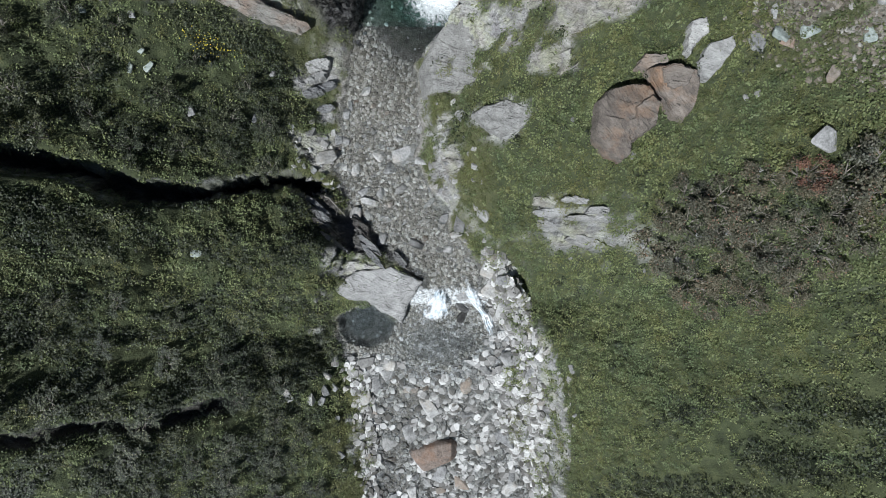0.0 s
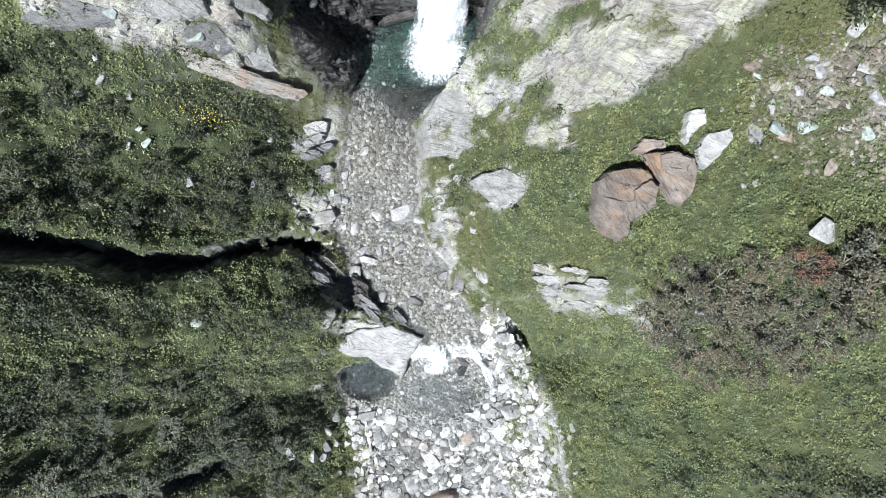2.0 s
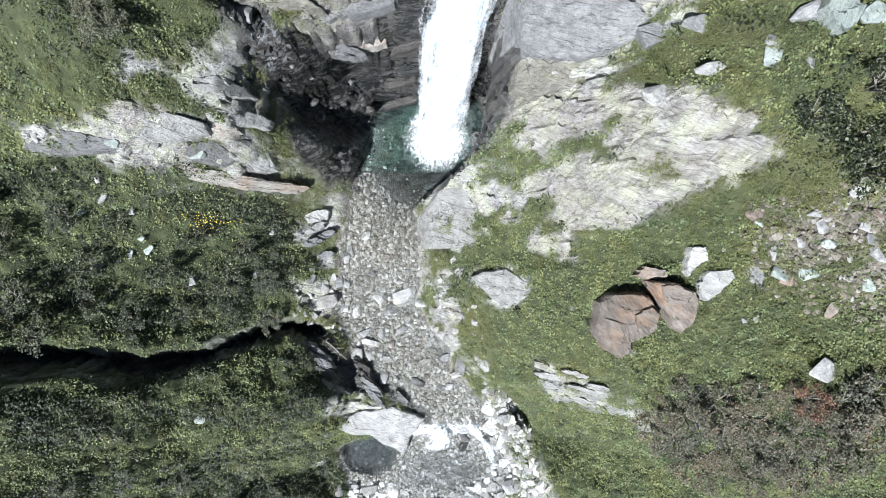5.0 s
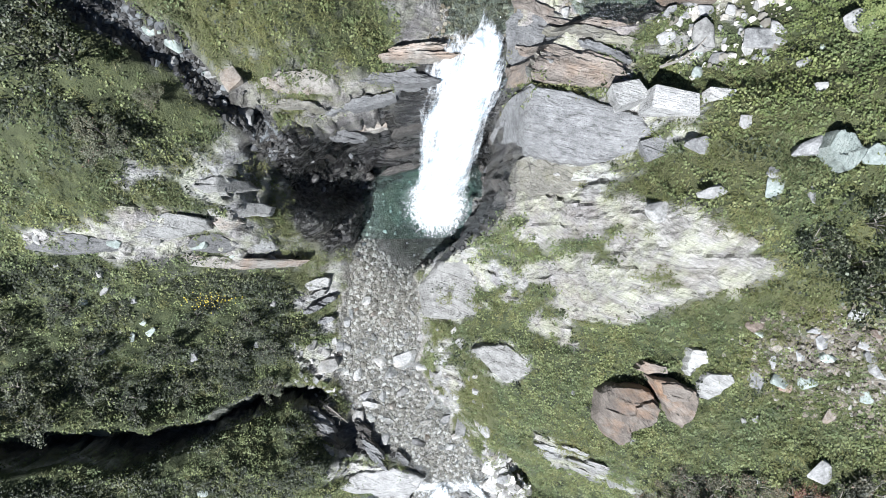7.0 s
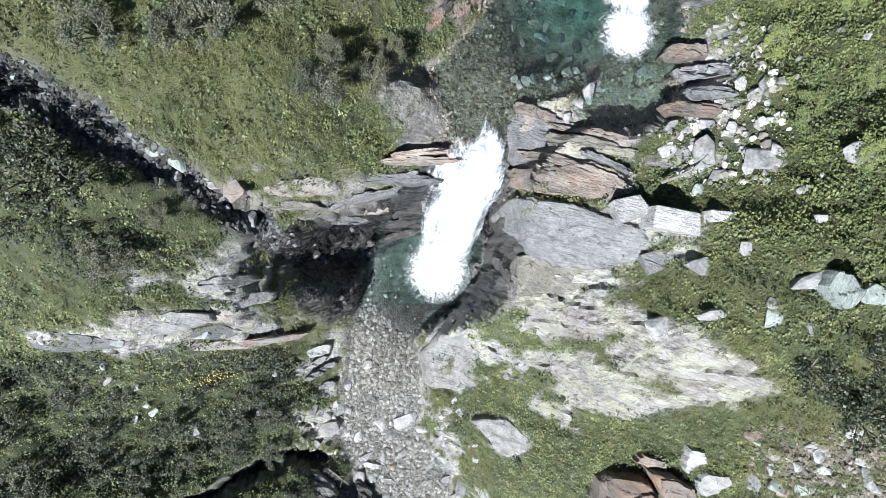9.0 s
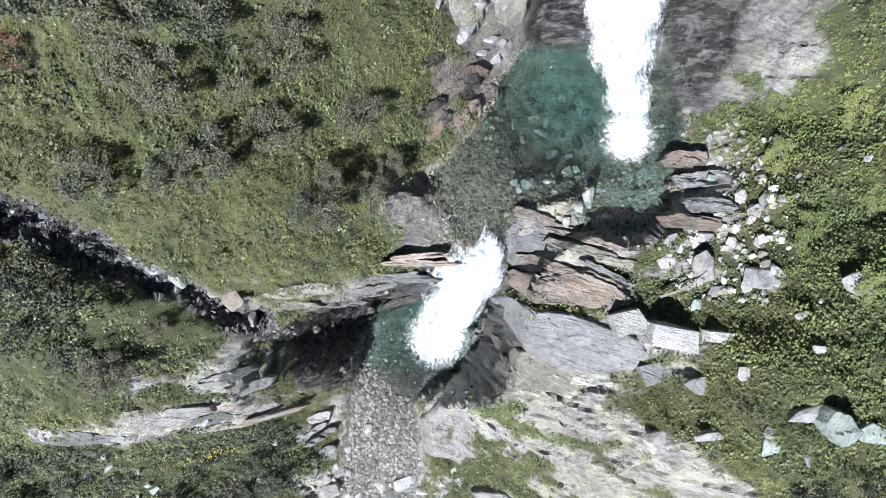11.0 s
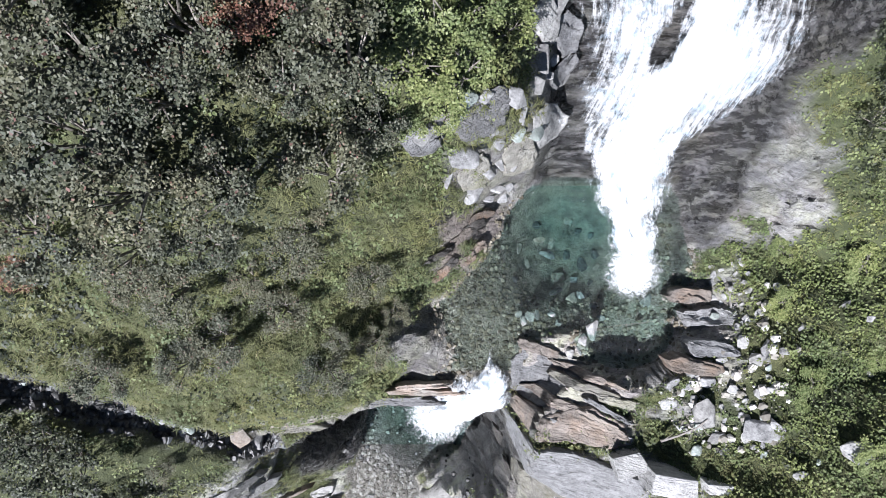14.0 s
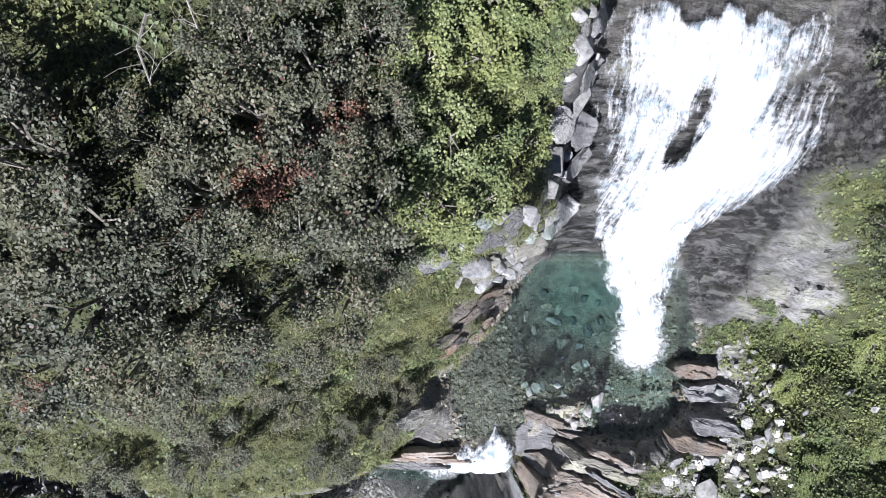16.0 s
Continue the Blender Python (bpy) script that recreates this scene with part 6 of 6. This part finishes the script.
# dark dwarf scrub, thinned so the dark soil reads as shaded hollows
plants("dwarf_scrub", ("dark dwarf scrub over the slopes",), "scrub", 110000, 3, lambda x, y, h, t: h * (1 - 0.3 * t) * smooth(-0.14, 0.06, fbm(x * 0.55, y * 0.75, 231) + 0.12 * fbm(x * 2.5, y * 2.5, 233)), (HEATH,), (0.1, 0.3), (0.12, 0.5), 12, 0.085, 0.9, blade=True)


def tube(bm, a, b, ra, rb, sides=5):
    d = (b - a).normalized()
    u = d.orthogonal().normalized()
    w = d.cross(u)
    rings = [[bm.verts.new(p + (u * math.cos(6.2832 * k / sides) + w * math.sin(6.2832 * k / sides)) * rad) for k in range(sides)] for p, rad in ((a, ra), (b, rb))]
    for k in range(sides):
        bm.faces.new((rings[0][k], rings[0][(k + 1) % sides], rings[1][(k + 1) % sides], rings[1][k]))


def shrub_meshes(seed, leaves, leaf, mat, wide=1.0, tall=1.0):
    """Trunk and limbs, and a crown of clumped leaves, for a bush one metre in radius."""
    r, q = random.Random(seed), np.random.default_rng(seed)
    bm = bmesh.new()
    tips = []
    for k in range(6):
        a = 6.2832 * k / 6 + r.uniform(-0.4, 0.4)
        knee = Vector((math.cos(a) * 0.25, math.sin(a) * 0.25, tall * 0.4))
        tube(bm, Vector((0, 0, -0.3)), knee, 0.045, 0.03)
        for j in range(3):
            b = a + r.uniform(-0.8, 0.8)
            d = r.uniform(0.45, 0.9) * wide
            tip = Vector((math.cos(b) * d, math.sin(b) * d, tall * r.uniform(0.65, 1.05) * (1.1 - 0.45 * d)))
            tube(bm, knee, tip, 0.025, 0.008, 4)
            tips.append(tip)
    tips.append(Vector((0, 0, tall)))
    trunk = bpy.data.meshes.new("trunk")
    bm.to_mesh(trunk)
    bm.free()
    trunk.materials.append(BARK)
    c = np.array([t[:] for t in tips])[q.integers(0, len(tips), leaves)]
    p = c + q.normal(0, 1, (leaves, 3)) * np.array([0.11 * wide, 0.11 * wide, 0.07 * tall])
    turn, tilt, L = q.uniform(0, 6.2832, leaves), q.uniform(-0.35, 0.6, leaves), leaf * q.uniform(0.7, 1.35, leaves)
    u = np.stack([np.cos(turn) * np.cos(tilt), np.sin(turn) * np.cos(tilt), np.sin(tilt)], 1) * L[:, None]
    s = np.stack([-np.sin(turn), np.cos(turn), q.normal(0, 0.3, leaves)], 1) * L[:, None] * 0.36
    v = np.stack([p, p + u * 0.5 + s, p + u, p + u * 0.5 - s], 1).reshape(-1, 3)
    ob = raw_mesh("crown", v, np.arange(4 * leaves).reshape(-1, 4), mat)
    crown = ob.data
    bpy.data.objects.remove(ob)
    return trunk, crown


def shrub(kinds, x, y, radius, height, label, group, r):
    trunk, crown = r.choice(kinds)
    z = ground_at(x, y)
    base = new("shrub")
    for name, me in (("trunk", trunk), ("crown", crown)):
        new(name, me).parent = base
    base.matrix_world = Matrix.Translation((x, y, z)) @ Euler((r.uniform(-0.15, 0.15), r.uniform(-0.15, 0.15), r.uniform(0, 6.3))).to_matrix().to_4x4() @ Matrix.Diagonal((radius, radius, height, 1))
    return tagged(base, label, "shrub", group)


def thicket(kinds, corners, spacing, radius, height, label, group, seed):
    r = random.Random(seed)
    xs, ys = [c[0] for c in corners], [c[1] for c in corners]
    placed = []
    for _ in range(6000):
        x, y = r.uniform(min(xs), max(xs)), r.uniform(min(ys), max(ys))
        if float(inside(np.array([x]), np.array([y]), corners)[0]) < 0.1 or any((x - a) ** 2 + (y - b) ** 2 < spacing**2 for a, b in placed):
            continue
        placed.append((x, y))
        s = r.uniform(0.75, 1.25)
        shrub(kinds, x, y, radius * s, height * s * r.uniform(0.85, 1.15), label, group, r)


ALDER_KINDS = [shrub_meshes(300 + k, 2900, 0.06, ALDER) for k in range(5)]
DARK_KINDS = [shrub_meshes(320 + k, 950, 0.09, BUSH) for k in range(4)]
LIME_KINDS = [shrub_meshes(340 + k, 2300, 0.075, LIME) for k in range(3)]
thicket(ALDER_KINDS, ALDERS, 1.15, 0.95, 1.4, "grey-green alder bush in a dense thicket", "alder thicket", 11)
DUN_KINDS = [shrub_meshes(380 + k, 1500, 0.075, DUN) for k in range(3)]
thicket(DUN_KINDS, DARK_PATCH, 0.95, 0.95, 0.95, "dull brown-green bush of the slope thicket", "slope thicket", 12)
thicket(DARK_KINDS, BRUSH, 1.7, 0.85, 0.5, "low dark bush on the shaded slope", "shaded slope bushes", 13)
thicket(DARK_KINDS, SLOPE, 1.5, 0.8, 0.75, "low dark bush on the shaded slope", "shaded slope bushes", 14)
thicket(DARK_KINDS, [(10.6, 9.0), (11.2, 10.0), (13.4, 10.4), (14.4, 7.4), (11.8, 7.2)], 1.0, 0.9, 1.1, "dark green bush high on the slope", "upper bushes", 15)
r = random.Random(16)
for x, y, s in ((-6.7, 20.5, 0.85), (-4.9, 19.6, 0.8), (-6.2, 18.9, 0.9), (-9.1, 18.2, 0.8), (-2.5, 18.1, 0.7), (-4.0, 17.5, 0.8), (-4.3, 21.3, 0.8), (-2.7, 20.3, 0.75), (-7.5, 20.7, 0.7), (-7.2, 18.3, 0.7), (-5.4, 20.6, 0.6),
                (-11.2, 12.5, 0.85), (-2.0, 19.0, 0.6), (-9.6, 13.8, 0.5), (-3.6, 18.6, 0.5)):
    shrub(ALDER_KINDS, x, y, s, s * 1.35, "small grey-green bush standing alone in grass", "lone bushes", r)
thicket(DARK_KINDS, [(-15.0, 17.6), (-12.2, 16.2), (-10.7, 15.0), (-11.3, 14.3), (-15.5, 15.4)], 0.95, 0.85, 1.2, "dark bush leaning over the rocky side gully", "gully bushes", 20)
thicket(LIME_KINDS, [(-1.6, 24.2), (-0.6, 23.4), (0.4, 25.4), (1.4, 27.0), (1.5, 29.6), (-1.6, 29.6), (-1.4, 26.4)], 0.9, 0.75, 0.45, "bright yellow-green leafy bush", "leafy bushes", 17)
thicket(LIME_KINDS, [(10.2, 21.6), (13.4, 21.4), (14.6, 15.0), (11.6, 15.0), (10.4, 18.0)], 1.6, 0.75, 0.25, "bright yellow-green leafy bush", "leafy bushes", 18)
thicket(DARK_KINDS, [(9.9, 31.8), (13.6, 31.8), (13.4, 26.0), (10.7, 26.3), (10.0, 28.4)], 0.8, 0.8, 0.9, "dark bush beside the upper waterfall", "upper bushes", 19)
thicket(DARK_KINDS, [(11.5, 26.6), (12.6, 26.4), (12.6, 24.6), (11.6, 24.8)], 0.8, 0.7, 0.8, "dark bush beside the upper waterfall", "upper bushes", 21)


RED_KINDS = [shrub_meshes(360 + k, 1200, 0.07, RED_LEAF) for k in range(2)]
for x, y, s in ((-3.0, 27.0, 0.7), (-3.8, 26.0, 0.75), (-4.1, 25.6, 0.6), (-5.4, 24.9, 0.5), (-9.9, 20.9, 0.5), (13.0, -0.4, 0.7)):
    shrub(RED_KINDS, x, y, s, s * 1.6, "reddening bush among the green ones", "reddening bushes", r)
q = np.random.default_rng(9)
x, y = q.normal(-11.0, 0.45, 90), q.normal(6.6, 0.22, 90)
z = land(x, y)[0] + q.uniform(0.15, 0.35, 90)
leaf_sheet("flowers", x, y, z, q.uniform(0.05, 0.09, 90), q.uniform(0.05, 0.08, 90), q.uniform(-0.2, 0.3, 90), q.uniform(0, 6.3, 90), FLOWER, "small yellow flowers in the herbs", "flowers")


def limb(name, points, mat=None):
    """One bent, tapering limb through (place, radius)."""
    bm = bmesh.new()
    for (a, ra), (b, rb) in zip(points[:-1], points[1:]):
        tube(bm, a, b, ra, rb)
    bmesh.ops.remove_doubles(bm, verts=bm.verts, dist=0.004)
    me = bpy.data.meshes.new(name)
    bm.to_mesh(me)
    bm.free()
    me.materials.append(mat or DEAD)
    return new(name, me)


def dead_branch(label, points, thick, twigs, seed):
    """A bleached branch with side twigs lying along the points (x, y, height over the ground)."""
    rr = random.Random(seed)
    pts = [Vector((x, y, ground_at(x, y) + h)) for x, y, h in points]
    branch = limb("dead_branch", [(p, thick * (1 - k / len(pts)) + 0.006) for k, p in enumerate(pts)])
    for a, b in zip(pts[:-1], pts[1:]):
        for _ in range(twigs):
            s = a.lerp(b, rr.random())
            way = Vector((rr.uniform(-1, 1), rr.uniform(-1, 1), rr.uniform(-0.1, 0.5))) * rr.uniform(0.25, 0.7)
            mid = s + way * 0.5 + Vector((rr.uniform(-0.06, 0.06), rr.uniform(-0.06, 0.06), 0.03))
            limb("twig", [(s, thick * 0.35), (mid, thick * 0.25), (s + way, 0.004)]).parent = branch
    return tagged(branch, label, "branch")


dead_branch("bleached dead branch lying over rubble", [(6.9, 14.75, 0.35), (7.5, 14.95, 0.4), (8.0, 15.25, 0.4), (8.3, 15.6, 0.35)], 0.05, 1, 1)
dead_branch("bare pale dead twigs over the thicket", [(-5.6, 28.9, 1.4), (-5.1, 28.7, 1.7), (-4.7, 28.3, 1.6), (-4.6, 27.9, 1.4)], 0.024, 6, 2)
dead_branch("bare pale dead twigs over the thicket", [(-5.2, 28.0, 1.5), (-5.3, 27.5, 1.6), (-5.2, 27.0, 1.5)], 0.02, 6, 3)
dead_branch("bleached roots hanging over the stream bank", [(-7.2, 0.6, 0.5), (-6.4, 0.3, 0.6), (-5.6, -0.6, 0.4)], 0.05, 4, 4)
